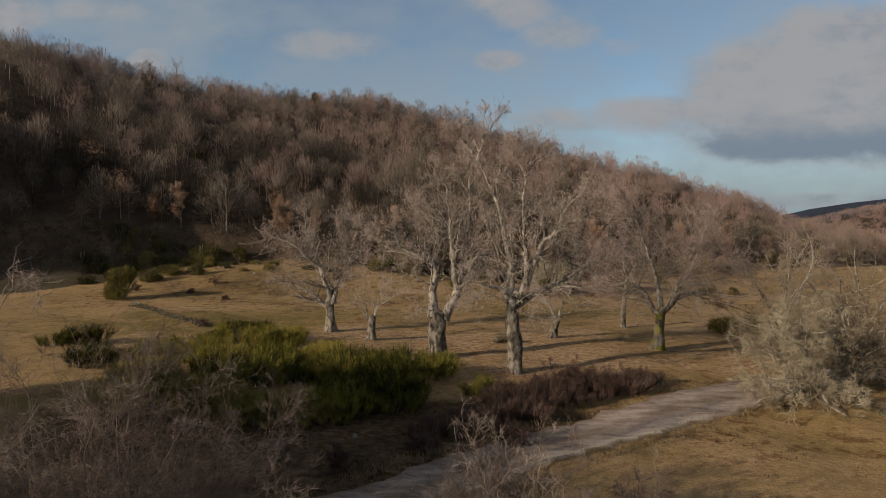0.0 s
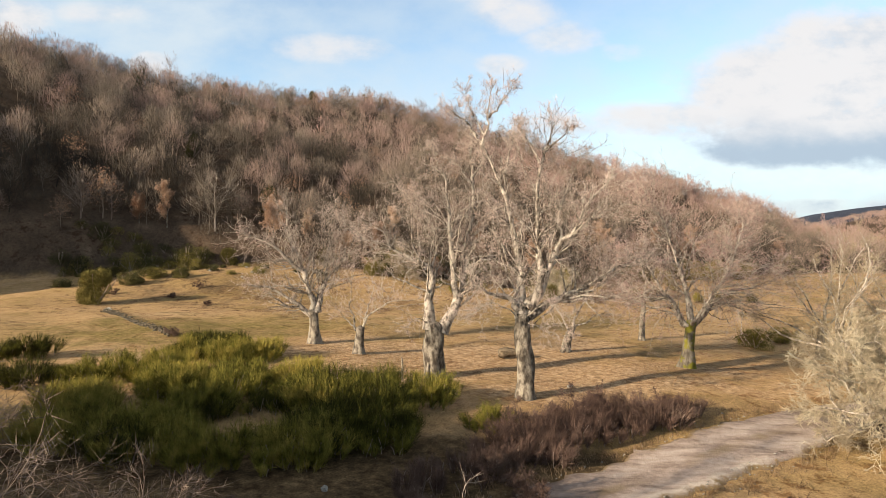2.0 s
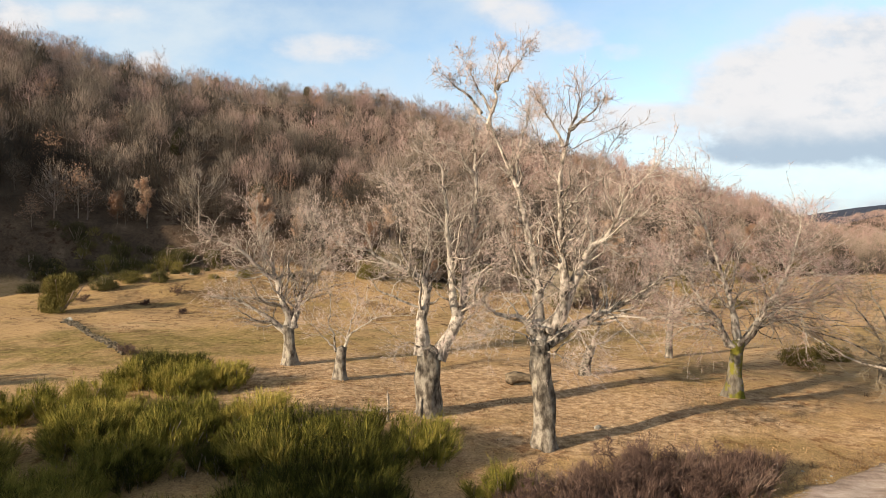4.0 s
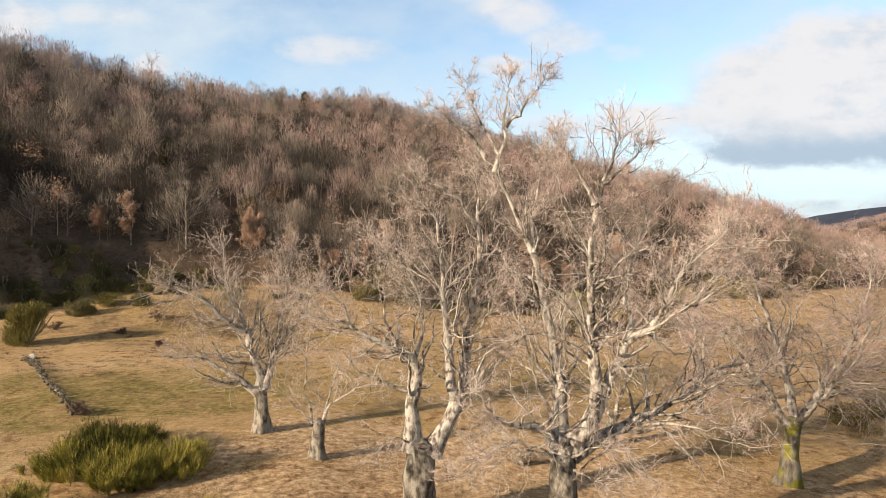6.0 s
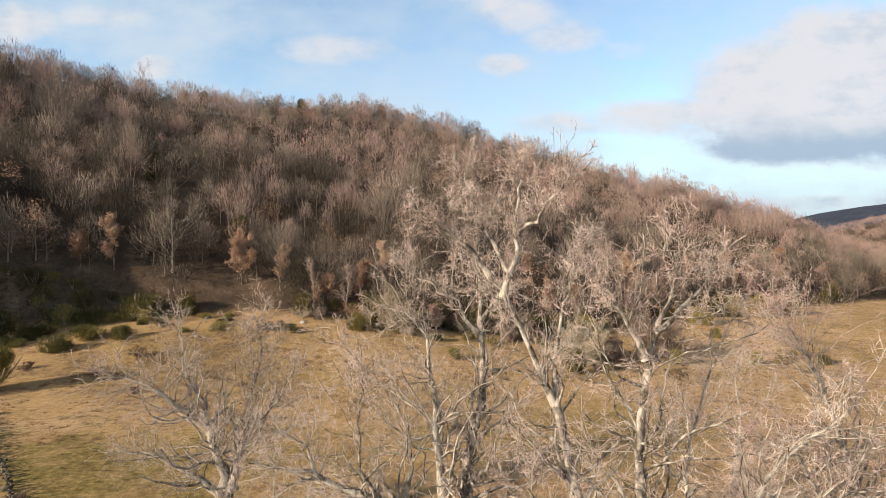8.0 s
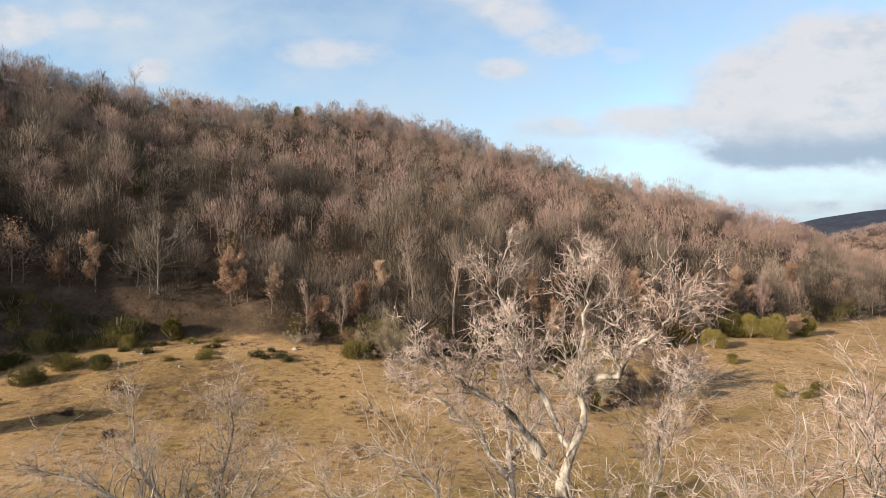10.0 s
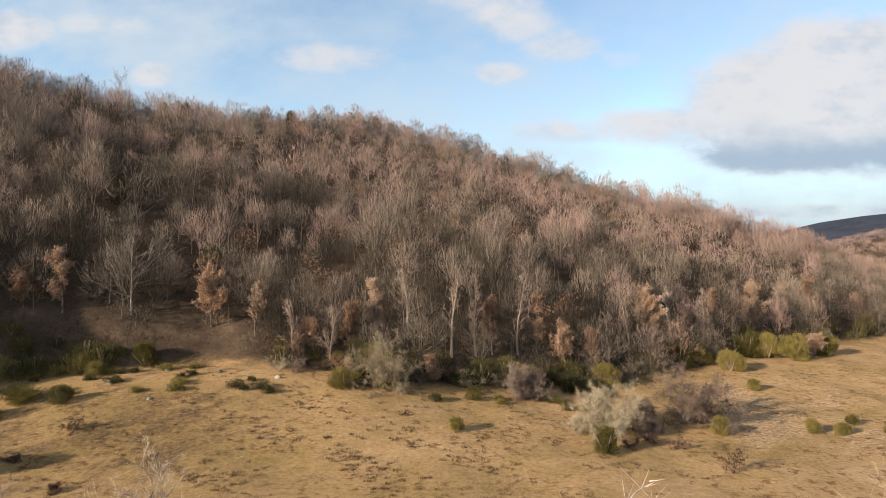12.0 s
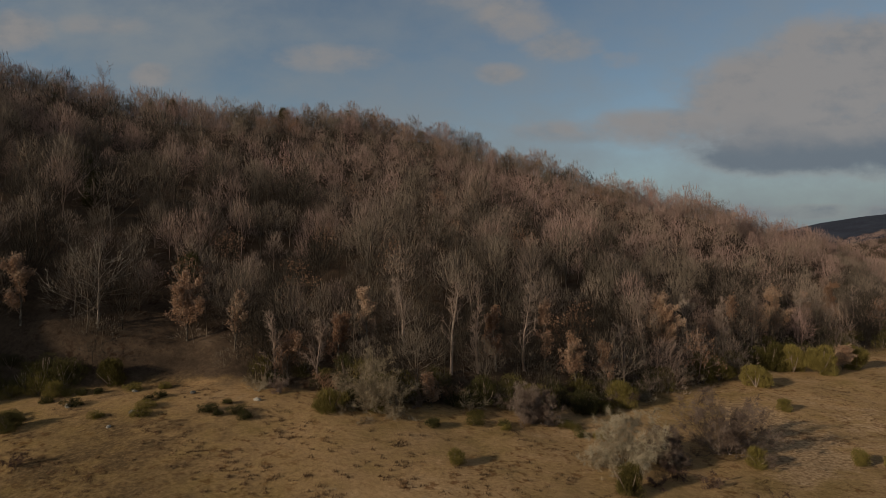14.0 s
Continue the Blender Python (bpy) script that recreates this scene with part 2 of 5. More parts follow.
def make_ground_material():
    m = bpy.data.materials.new("meadow_ground")
    m.use_nodes = True
    n = Nodes(m.node_tree)
    co = n.add("ShaderNodeTexCoord").outputs["Object"]
    zone = n.add("ShaderNodeAttribute", attribute_name="zone")
    sep = n.add("ShaderNodeSeparateColor")
    n.link(zone.outputs["Color"], sep.inputs[0])
    litter, wood, dark = sep.outputs
    broad, mid, fine, grit = n.noise(co, 0.055, 5.0), n.noise(co, 0.33, 6.0, 0.6), n.noise(co, 2.6, 6.0, 0.65), n.noise(co, 13.0, 4.0, 0.7)
    grass = n.ramp(n.math("ADD", n.math("MULTIPLY", broad, 0.6), n.math("MULTIPLY", mid, 0.45)), [(0.36, (0.24, 0.167, 0.066)), (0.46, (0.345, 0.232, 0.106)), (0.57, (0.425, 0.278, 0.142)), (0.7, (0.52, 0.365, 0.212))])
    leaves = n.ramp(fine, [(0.3, (0.235, 0.15, 0.08)), (0.5, (0.42, 0.285, 0.165)), (0.7, (0.57, 0.42, 0.26))])
    # brown leaf litter, darkened further so gaps between crowns look shaded
    shaded_floor = n.ramp(mid, [(0.3, (0.05, 0.036, 0.026)), (0.6, (0.10, 0.07, 0.048)), (0.75, (0.16, 0.115, 0.08))])
    # soil colour, taken darker and warmer to stand in for shade
    soil_and_shade = n.ramp(n.math("ADD", n.math("MULTIPLY", fine, 0.6), n.math("MULTIPLY", mid, 0.4)), [(0.35, (0.052, 0.034, 0.018)), (0.5, (0.108, 0.073, 0.038)), (0.66, (0.20, 0.138, 0.073))])
    lush = n.add("ShaderNodeAttribute", attribute_name="lush").outputs["Fac"]
    olive = n.ramp(fine, [(0.3, (0.125, 0.096, 0.03)), (0.5, (0.205, 0.152, 0.052)), (0.7, (0.29, 0.212, 0.085))])
    grass = n.mix("MIX", n.span(n.math("ADD", lush, n.math("MULTIPLY", n.math("SUBTRACT", mid, 0.5), 1.4)), 0.3, 0.8), grass, olive)
    col = n.mix("MIX", n.span(n.math("ADD", litter, n.math("MULTIPLY", n.math("SUBTRACT", mid, 0.5), 1.3)), 0.3, 0.7), grass, leaves)
    col = n.mix("MIX", n.span(n.math("ADD", dark, n.math("MULTIPLY", n.math("SUBTRACT", mid, 0.5), 1.2)), 0.25, 0.75), col, soil_and_shade)
    col = n.mix("MIX", n.span(n.math("ADD", wood, n.math("MULTIPLY", n.math("SUBTRACT", mid, 0.5), 0.6)), 0.3, 0.7), col, shaded_floor)
    # far evergreen hill, with distance haze painted in as dark blue
    evergreen_haze = n.add("ShaderNodeAttribute", attribute_name="evergreen").outputs["Fac"]
    col = n.mix("MIX", evergreen_haze, col, n.ramp(n.noise(co, 0.02, 6.0, 0.65), [(0.3, (0.03, 0.036, 0.056)), (0.7, (0.055, 0.066, 0.095))]))
    bare = n.math("MULTIPLY", n.span(n.noise(co, 0.5, 7.0, 0.7), 0.64, 0.74), n.span(wood, 0.5, 0.0))
    col = n.mix("MIX", n.math("MULTIPLY", bare, 0.55), col, (0.42, 0.345, 0.245))
    col = n.mix("MULTIPLY", 1.0, col, n.span(fine, 0.28, 0.72, 0.7, 1.22, smooth=False))
    col = n.mix("MULTIPLY", 1.0, col, n.span(grit, 0.3, 0.7, 0.55, 1.4, smooth=False))
    heath = n.math("MULTIPLY", n.span(n.noise(co, 1.05, 7.0, 0.7), 0.52, 0.62), n.span(n.noise(co, 0.09, 4.0), 0.42, 0.58, 0.25, 0.85))
    col = n.mix("MULTIPLY", heath, col, (0.48, 0.37, 0.31))
    bsdf = n.add("ShaderNodeBsdfPrincipled")
    n.link(col, bsdf.inputs["Base Color"])
    bsdf.inputs["Roughness"].default_value, bsdf.inputs["Specular IOR Level"].default_value = 0.95, 0.1
    bmp = n.add("ShaderNodeBump")
    bmp.inputs["Strength"].default_value, bmp.inputs["Distance"].default_value = 0.55, 0.05
    n.link(n.math("ADD", n.math("MULTIPLY", mid, 0.3), n.math("ADD", n.math("MULTIPLY", fine, 0.6), n.math("MULTIPLY", grit, 0.5))), bmp.inputs["Height"])
    n.link(bmp.outputs[0], bsdf.inputs["Normal"])
    out = n.add("ShaderNodeOutputMaterial")
    n.link(bsdf.outputs[0], out.inputs[0])
    return m


def make_road_material():
    m = bpy.data.materials.new("worn_track")
    m.use_nodes = True
    n = Nodes(m.node_tree)
    co = n.add("ShaderNodeTexCoord")
    across = n.add("ShaderNodeAttribute", attribute_name="across").outputs["Fac"]
    turned = n.add("ShaderNodeMapping")
    n.link(co.outputs["Object"], turned.inputs[0])
    turned.inputs["Rotation"].default_value, turned.inputs["Scale"].default_value = (0, 0, radians(-37)), (0.16, 1.0, 1.0)
    streak = n.noise(turned.outputs[0], 2.6, 6.0, 0.65)
    mid, fine, grit = n.noise(co.outputs["Object"], 0.5, 6.0, 0.6), n.noise(co.outputs["Object"], 4.0, 6.0, 0.65), n.noise(co.outputs["Object"], 26.0, 3.0, 0.7)
    col = n.ramp(n.math("ADD", n.math("MULTIPLY", streak, 0.65), n.math("MULTIPLY", fine, 0.35)), [(0.36, (0.17, 0.125, 0.10)), (0.5, (0.32, 0.25, 0.21)), (0.62, (0.45, 0.37, 0.32)), (0.72, (0.56, 0.48, 0.42))])
    rut = n.span(n.math("ABSOLUTE", n.math("SUBTRACT", n.math("ABSOLUTE", across), 0.45)), 0.24, 0.06)
    col = n.mix("MIX", n.math("MULTIPLY", rut, n.span(streak, 0.3, 0.65, 0.1, 0.55)), col, (0.50, 0.42, 0.365))
    pale = n.math("MULTIPLY", n.span(n.math("ABSOLUTE", n.math("ADD", across, 0.74)), 0.2, 0.03), n.span(mid, 0.36, 0.58))
    col = n.mix("MIX", n.math("MULTIPLY", pale, 0.75), col, (0.60, 0.53, 0.45))
    crown = n.math("MULTIPLY", n.span(n.math("ABSOLUTE", across), 0.22, 0.05), n.span(mid, 0.42, 0.6))
    col = n.mix("MIX", n.math("MULTIPLY", crown, 0.6), col, (0.21, 0.155, 0.085))
    edge = n.span(n.math("ADD", n.math("ABSOLUTE", across), n.math("ADD", n.math("MULTIPLY", n.math("SUBTRACT", mid, 0.5), 0.9), n.math("MULTIPLY", n.math("SUBTRACT", fine, 0.5), 0.5))), 0.72, 0.95)
    col = n.mix("MIX", edge, col, n.ramp(fine, [(0.35, (0.10, 0.07, 0.038)), (0.65, (0.27, 0.19, 0.10))]))
    damp = n.span(n.noise(co.outputs["Object"], 0.22, 4.0), 0.56, 0.66)
    col = n.mix("MULTIPLY", n.math("MULTIPLY", damp, 0.5), col, (0.55, 0.5, 0.48))
    col = n.mix("MULTIPLY", 1.0, col, n.span(grit, 0.25, 0.75, 0.75, 1.2, smooth=False))
    bsdf = n.add("ShaderNodeBsdfPrincipled")
    n.link(col, bsdf.inputs["Base Color"])
    bsdf.inputs["Roughness"].default_value, bsdf.inputs["Specular IOR Level"].default_value = 0.9, 0.2
    bmp = n.add("ShaderNodeBump")
    bmp.inputs["Strength"].default_value, bmp.inputs["Distance"].default_value = 0.6, 0.06
    n.link(n.math("ADD", fine, n.math("MULTIPLY", grit, 0.5)), bmp.inputs["Height"])
    n.link(bmp.outputs[0], bsdf.inputs["Normal"])
    out = n.add("ShaderNodeOutputMaterial")
    n.link(bsdf.outputs[0], out.inputs[0])
    return m


GROUND, TRACK = make_ground_material(), make_road_material()


# ---------------------------------------------------------------- terrain
def sstep(a, b, v):
    u = np.clip((np.asarray(v, float) - a) / (b - a), 0, 1)
    return u * u * (3 - 2 * u)


def waves(x, y, size, seed):
    """Smooth pseudo-random swell between -1 and 1, from a few crossed sines."""
    rng = np.random.RandomState(seed)
    out = 0.0
    for k in range(5):
        a, ph, f = rng.uniform(0, 6.28), rng.uniform(0, 6.28), rng.uniform(0.6, 1.7) * 6.28 / size
        out = out + np.sin((x * math.cos(a) + y * math.sin(a)) * f + ph + 0.7 * np.sin((x * math.sin(a) - y * math.cos(a)) * f * 0.6))
    return out / 3.2


def foot(x):
    # left of -82 the foot swings forward, an unseen spur added for shade
    return np.interp(x, [-300, -160, -100, -82, -50, -30, -20, -5, 10, 25, 40, 60, 80, 110, 160, 300],
                     [0, 15, 50, 84, 101, 106, 105, 103, 105, 113, 124, 138, 148, 162, 190, 260])


def ridge(x):
    return np.interp(x, [-400, -111, -73, -25, 37, 69, 95, 130, 200, 400], [140, 176, 190, 224, 216, 206, 206, 220, 260, 330])


def crest(x):
    return np.interp(x, [-400, -111, -73, -25, 10, 37, 69, 95, 130, 200, 400], [71, 58.6, 51.8, 57.2, 47.2, 38.7, 29.3, 21.4, 11, 4, 0])


def meadow(x, y):
    z = -0.2 - 0.02 * np.clip(x, -5, 35)
    z = z + 3.3 * sstep(76, 104, y) * np.exp(-((x + 24) / np.where(x < -24, 70.0, 27.0)) ** 2)
    z = z + 1.5 * sstep(92, 130, y)
    z = z - 0.75 * sstep(33, 25, y) + 0.35 * sstep(15, 22, x) * sstep(36, 24, y)
    return z + 0.10 * waves(x, y, 14.0, 3) + 0.04 * waves(x, y, 4.0, 4)


ROAD = ((-20.0, 1.0), (-10.0, 10.5), (-3.2, 16.9), (1.7, 21.5), (6.5, 25.2), (11.1, 28.1), (17.1, 31.5), (25.4, 35.6), (32.0, 38.7), (60.0, 52.0), (110.0, 70.0))


def road_near(x, y):
    """Distance from the track's middle line."""
    best = np.full(np.shape(x), 1e9)
    for (ax, ay), (bx, by) in zip(ROAD, ROAD[1:]):
        dx, dy = bx - ax, by - ay
        u = np.clip(((x - ax) * dx + (y - ay) * dy) / (dx * dx + dy * dy), 0, 1)
        best = np.minimum(best, np.hypot(x - ax - u * dx, y - ay - u * dy))
    return best


def height(x, y):
    x, y = np.asarray(x, float), np.asarray(y, float)
    low = meadow(x, np.minimum(y, foot(x)))
    yf, yr, zr = foot(x), ridge(x), crest(x)
    u = np.clip((y - yf) / (yr - yf), 0, 1)
    p = np.interp(x, [-100, -82, -60, -45, -20, 60], [0.50, 0.6, 0.66, 0.72, 0.98, 1.0])
    s = np.where(u > 0, np.maximum(u, 1e-6) ** p, 0) * sstep(0.0, 0.06, u)
    z = low + (zr - low) * s + 1.2 * waves(x, y, 40.0, 5) * sstep(0.03, 0.3, u)
    z = np.where(y > yr, np.maximum(z - 0.22 * (y - yr), -4 + 0 * z), z)
    # unseen rise on the left, added to shade the foot of the woods
    z = z + 11.0 * np.exp(-(((x + 112) / 18) ** 2 + ((y - 72) / 22) ** 2))
    z = z + 46 * np.exp(-(((x - 430) / 150) ** 2 + ((y - 520) / 120) ** 2))
    z = z + 153 * np.exp(-(np.abs((x - 1480) / 600) ** 2.6 + ((y - 1750) / 500) ** 2))
    return z - 0.07 * sstep(2.6, 1.6, road_near(x, y))


# ---------------------------------------------------------------- mesh building
class Bag:
    """Collects vertices and faces as arrays and makes one mesh of them."""

    def __init__(self):
        self.v, self.q, self.t, self.tone, self.count = [], [], [], [], 0

    def add(self, v, quads=None, tris=None, tone=None):
        v = np.asarray(v, float).reshape(-1, 3)
        self.v.append(v)
        if quads is not None and len(quads):
            self.q.append(np.asarray(quads) + self.count)
        if tris is not None and len(tris):
            self.t.append(np.asarray(tris) + self.count)
        self.tone.append(np.zeros(len(v)) if tone is None else np.broadcast_to(tone, (len(v),)))
        self.count += len(v)
        return self

    def arrays(self):
        none4, none3 = np.zeros((0, 4), int), np.zeros((0, 3), int)
        return np.concatenate(self.v), np.concatenate(self.q) if self.q else none4, np.concatenate(self.t) if self.t else none3, np.concatenate(self.tone)

    def mesh(self, name, material, smooth=True, attribute=""):
        v, q, t, tone = self.arrays()
        me = bpy.data.meshes.new(name)
        me.vertices.add(len(v))
        me.vertices.foreach_set("co", v.astype(np.float32).ravel())
        me.loops.add(4 * len(q) + 3 * len(t))
        me.polygons.add(len(q) + len(t))
        me.loops.foreach_set("vertex_index", np.concatenate([q.ravel(), t.ravel()]).astype(np.int32))
        me.polygons.foreach_set("loop_start", np.concatenate([np.arange(len(q)) * 4, 4 * len(q) + np.arange(len(t)) * 3]).astype(np.int32))
        me.update(calc_edges=True)
        me.validate()
        if smooth:
            me.polygons.foreach_set("use_smooth", np.ones(len(me.polygons), bool))
        if attribute:
            me.attributes.new(attribute, "FLOAT", "POINT").data.foreach_set("value", tone.astype(np.float32))
        me.materials.append(material)
        return me


def part(name, mesh, parent, label=""):
    """One mesh object under a thing or a part."""
    ob = new(name, mesh)
    ob.parent = parent
    if label:
        ob["label"] = label
    return ob


def unit(v):
    return v / np.maximum(np.linalg.norm(v, axis=-1, keepdims=True), 1e-9)


def tubes(bag, P, R, sides, tone=None):
    """Tapered tubes along the polylines P (strands, points, 3) with radii R (strands, points)."""
    B, N = P.shape[:2]
    if not B:
        return
    T = np.empty_like(P)
    T[:, 1:-1], T[:, 0], T[:, -1] = P[:, 2:] - P[:, :-2], P[:, 1] - P[:, 0], P[:, -1] - P[:, -2]
    T = unit(T)
    ref = np.where(np.abs(T[:, :1, 2:3]) > 0.8, np.array([1.0, 0, 0]), np.array([0, 0, 1.0]))
    U = unit(np.cross(T, ref))
    W = np.cross(T, U)
    a = np.arange(sides) * 2 * np.pi / sides
    V = P[:, :, None] + R[:, :, None, None] * (np.cos(a)[:, None] * U[:, :, None] + np.sin(a)[:, None] * W[:, :, None])
    i = (np.arange(B * N * sides).reshape(B, N, sides))
    j = np.roll(i, -1, axis=2)
    Q = np.stack([i[:, :-1], j[:, :-1], j[:, 1:], i[:, 1:]], -1).reshape(-1, 4)
    bag.add(V, Q, None, None if tone is None else np.repeat(tone, N * sides))


def spikes(bag, base, tip, r, tone=None):
    """Thin three-sided thorns from base to tip."""
    B = len(base)
    T = unit(tip - base)
    U = unit(np.cross(T, np.where(np.abs(T[:, 2:3]) > 0.8, np.array([1.0, 0, 0]), np.array([0, 0, 1.0]))))
    W = np.cross(T, U)
    a = np.arange(3) * 2 * np.pi / 3
    ring = base[:, None] + r[:, None, None] * (np.cos(a)[:, None] * U[:, None] + np.sin(a)[:, None] * W[:, None])
    V = np.concatenate([ring, tip[:, None]], 1)
    k = np.arange(B)[:, None] * 4
    F = np.concatenate([np.stack([k, k + 1, k + 3], -1), np.stack([k + 1, k + 2, k + 3], -1), np.stack([k + 2, k, k + 3], -1)], 1).reshape(-1, 3)
    bag.add(V, None, F, None if tone is None else np.repeat(tone, 4))


def slivers(bag, rng, base, tip, w):
    """The finest far twigs: one narrow tapering blade each, turned at random about its length."""
    B = len(base)
    side = unit(np.cross(unit(tip - base), rng.normal(size=(B, 3)))) * np.broadcast_to(w, (B,))[:, None]
    bag.add(np.stack([base - side, base + side, tip], 1), None, np.arange(B * 3).reshape(B, 3))


def blades(bag, rng, C, size, tone=None):
    """Small folded leaves, two triangles hinged on the midrib, at random turns."""
    B = len(C)
    A = unit(rng.normal(size=(B, 3)))
    S = unit(np.cross(A, rng.normal(size=(B, 3))))
    Nn = np.cross(A, S)
    L = size * rng.uniform(0.7, 1.3, (B, 1))
    V = np.stack([C - A * L, C + S * L * 0.6 + Nn * L * 0.25, C + A * L, C - S * L * 0.6 + Nn * L * 0.25], 1)
    k = np.arange(B)[:, None] * 4
    F = np.stack([np.concatenate([k, k + 1, k + 2], 1), np.concatenate([k, k + 2, k + 3], 1)], 1).reshape(-1, 3)
    bag.add(V, None, F, None if tone is None else np.repeat(tone, 4))


def pebbles(bag, rng, C, size):
    """Small uneven stones with eight faces."""
    B = len(C)
    axes = np.array([[1, 0, 0], [0, 1, 0], [-1, 0, 0], [0, -1, 0], [0, 0, 0.7], [0, 0, -0.7]], float)
    a = rng.uniform(0, 6.28, B)
    V = axes[None] * size[:, None, None] * rng.uniform(0.6, 1.3, (B, 6, 1))
    V = np.stack([V[..., 0] * np.cos(a)[:, None] - V[..., 1] * np.sin(a)[:, None], V[..., 0] * np.sin(a)[:, None] + V[..., 1] * np.cos(a)[:, None], V[..., 2]], -1) + C[:, None]
    faces = np.array([[0, 1, 4], [1, 2, 4], [2, 3, 4], [3, 0, 4], [1, 0, 5], [2, 1, 5], [3, 2, 5], [0, 3, 5]])
    bag.add(V, None, (faces[None] + np.arange(B)[:, None, None] * 6).reshape(-1, 3))


def walkers(rng, start, heading, length, n, wobble, lift):
    """Wandering polylines of n points from start along heading; lift bends them up (or down)."""
    d, p = unit(heading), start.copy()
    step = (length / (n - 1))[:, None]
    out = [p]
    for _ in range(n - 1):
        d = unit(d + wobble * rng.normal(size=d.shape) + np.array([0, 0, lift]))
        p = p + d * step
        out.append(p)
    return np.stack(out, 1)


def offspring(rng, P, R, per, u0, u1, angle, length, n, wobble, lift, thin, fall=0.6, close=0.0):
    """Side branches: per of them on every strand of P, between the shares u0 and u1 of its length."""
    B, N = P.shape[:2]
    own = np.repeat(np.arange(B), per)
    u = rng.uniform(u0, u1, len(own)) * (N - 1)
    k = np.minimum(u.astype(int), N - 2)
    f = (u - k)[:, None]
    start = P[own, k] * (1 - f) + P[own, k + 1] * f
    along = unit(P[own, k + 1] - P[own, k])
    side = unit(np.cross(along, rng.normal(size=along.shape)))
    a = np.radians(rng.normal(angle, 12, len(own)) - close * u / (N - 1))[:, None]
    full = np.linalg.norm(np.diff(P, axis=1), axis=2).sum(1)[own]
    long = full * rng.uniform(*length, len(own)) * (1.15 - fall * u / (N - 1))
    Q = walkers(rng, start, along * np.cos(a) + side * np.sin(a), long, n, wobble, lift)
    r0 = np.maximum((R[own, k] * (1 - f[:, 0]) + R[own, k + 1] * f[:, 0]) * thin * rng.uniform(0.6, 1.0, len(own)), 0.006)
    return Q, r0[:, None] * np.linspace(1, 0.3, n)[None]


def curve(points, n):
    """n points on a smooth line through a few control points."""
    c = np.asarray(points, float)
    c = np.concatenate([2 * c[:1] - c[1:2], c, 2 * c[-1:] - c[-2:-1]])
    out = []
    for s in np.linspace(0, len(c) - 3.0001, n):
        i, t = int(s), s - int(s)
        a, b, d, e = c[i:i + 4]
        out.append(0.5 * (2 * b + (d - a) * t + (2 * a - 5 * b + 4 * d - e) * t * t + (3 * b - a - 3 * d + e) * t ** 3))
    return np.array(out)


def trunk_mesh(rng, points, radii, material, flare=0.5, lumps=0.16, sides=18, rings=16):
    """A stout old trunk: root flare, burls and furrows pressed into a tube."""
    c = curve(points, rings)
    r = np.interp(np.linspace(0, 1, rings), np.linspace(0, 1, len(radii)), radii)
    z = c[:, 2] - c[0, 2]
    a = np.arange(sides) * 2 * np.pi / sides
    seeds = rng.uniform(0, 6.28, 6)
    V = []
    for i in range(rings):
        root = 1 + flare * math.exp(-z[i] / 0.35) * (0.7 + 0.5 * np.sin(a * 5 + seeds[0]))
        lump = 1 + lumps * (np.sin(a * 2 + z[i] * 1.7 + seeds[1]) * 0.6 + np.sin(a * 3 - z[i] * 2.3 + seeds[2]) * 0.5 + np.sin(a * 7 + z[i] * 0.8 + seeds[3]) * 0.35) + rng.normal(0, 0.02, sides)
        rr = r[i] * root * lump
        V.append(np.stack([c[i, 0] + rr * np.cos(a), c[i, 1] + rr * np.sin(a), np.full(sides, c[i, 2])], 1))
    V.append(c[-1:] + np.array([[0, 0, r[-1] * 0.5]]))
    bag = Bag()
    k = np.arange(rings * sides).reshape(rings, sides)
    j = np.roll(k, -1, axis=1)
    Q = np.stack([k[:-1], j[:-1], j[1:], k[1:]], -1).reshape(-1, 4)
    top = np.stack([k[-1], j[-1], np.full(sides, rings * sides)], 1)
    bag.add(np.concatenate(V), Q, top)
    return bag.mesh("trunk", material)


def sprigs(bag, rng, P, per, length, r, lift=0.25, spray=0.5):
    """The last, finest twigs all along the strands of P."""
    B, N = P.shape[:2]
    own = np.repeat(np.arange(B), 3 * per)
    u = rng.uniform(0.1, 1.0, len(own)) * (N - 1)
    k = np.minimum(u.astype(int), N - 2)
    base = P[own, k] + (P[own, k + 1] - P[own, k]) * (u - k)[:, None]
    out = unit(unit(P[own, k + 1] - P[own, k]) + rng.normal(0, spray, (len(own), 3)) + [0, 0, lift])
    slivers(bag, rng, base, base + out * rng.uniform(*length, (len(own), 1)), r * rng.uniform(0.6, 1.0, len(own)))


def long_enough(pts):
    """Whether a limb is long enough to wander."""
    return np.linalg.norm(np.subtract(pts[-1], pts[0])) > 3.5


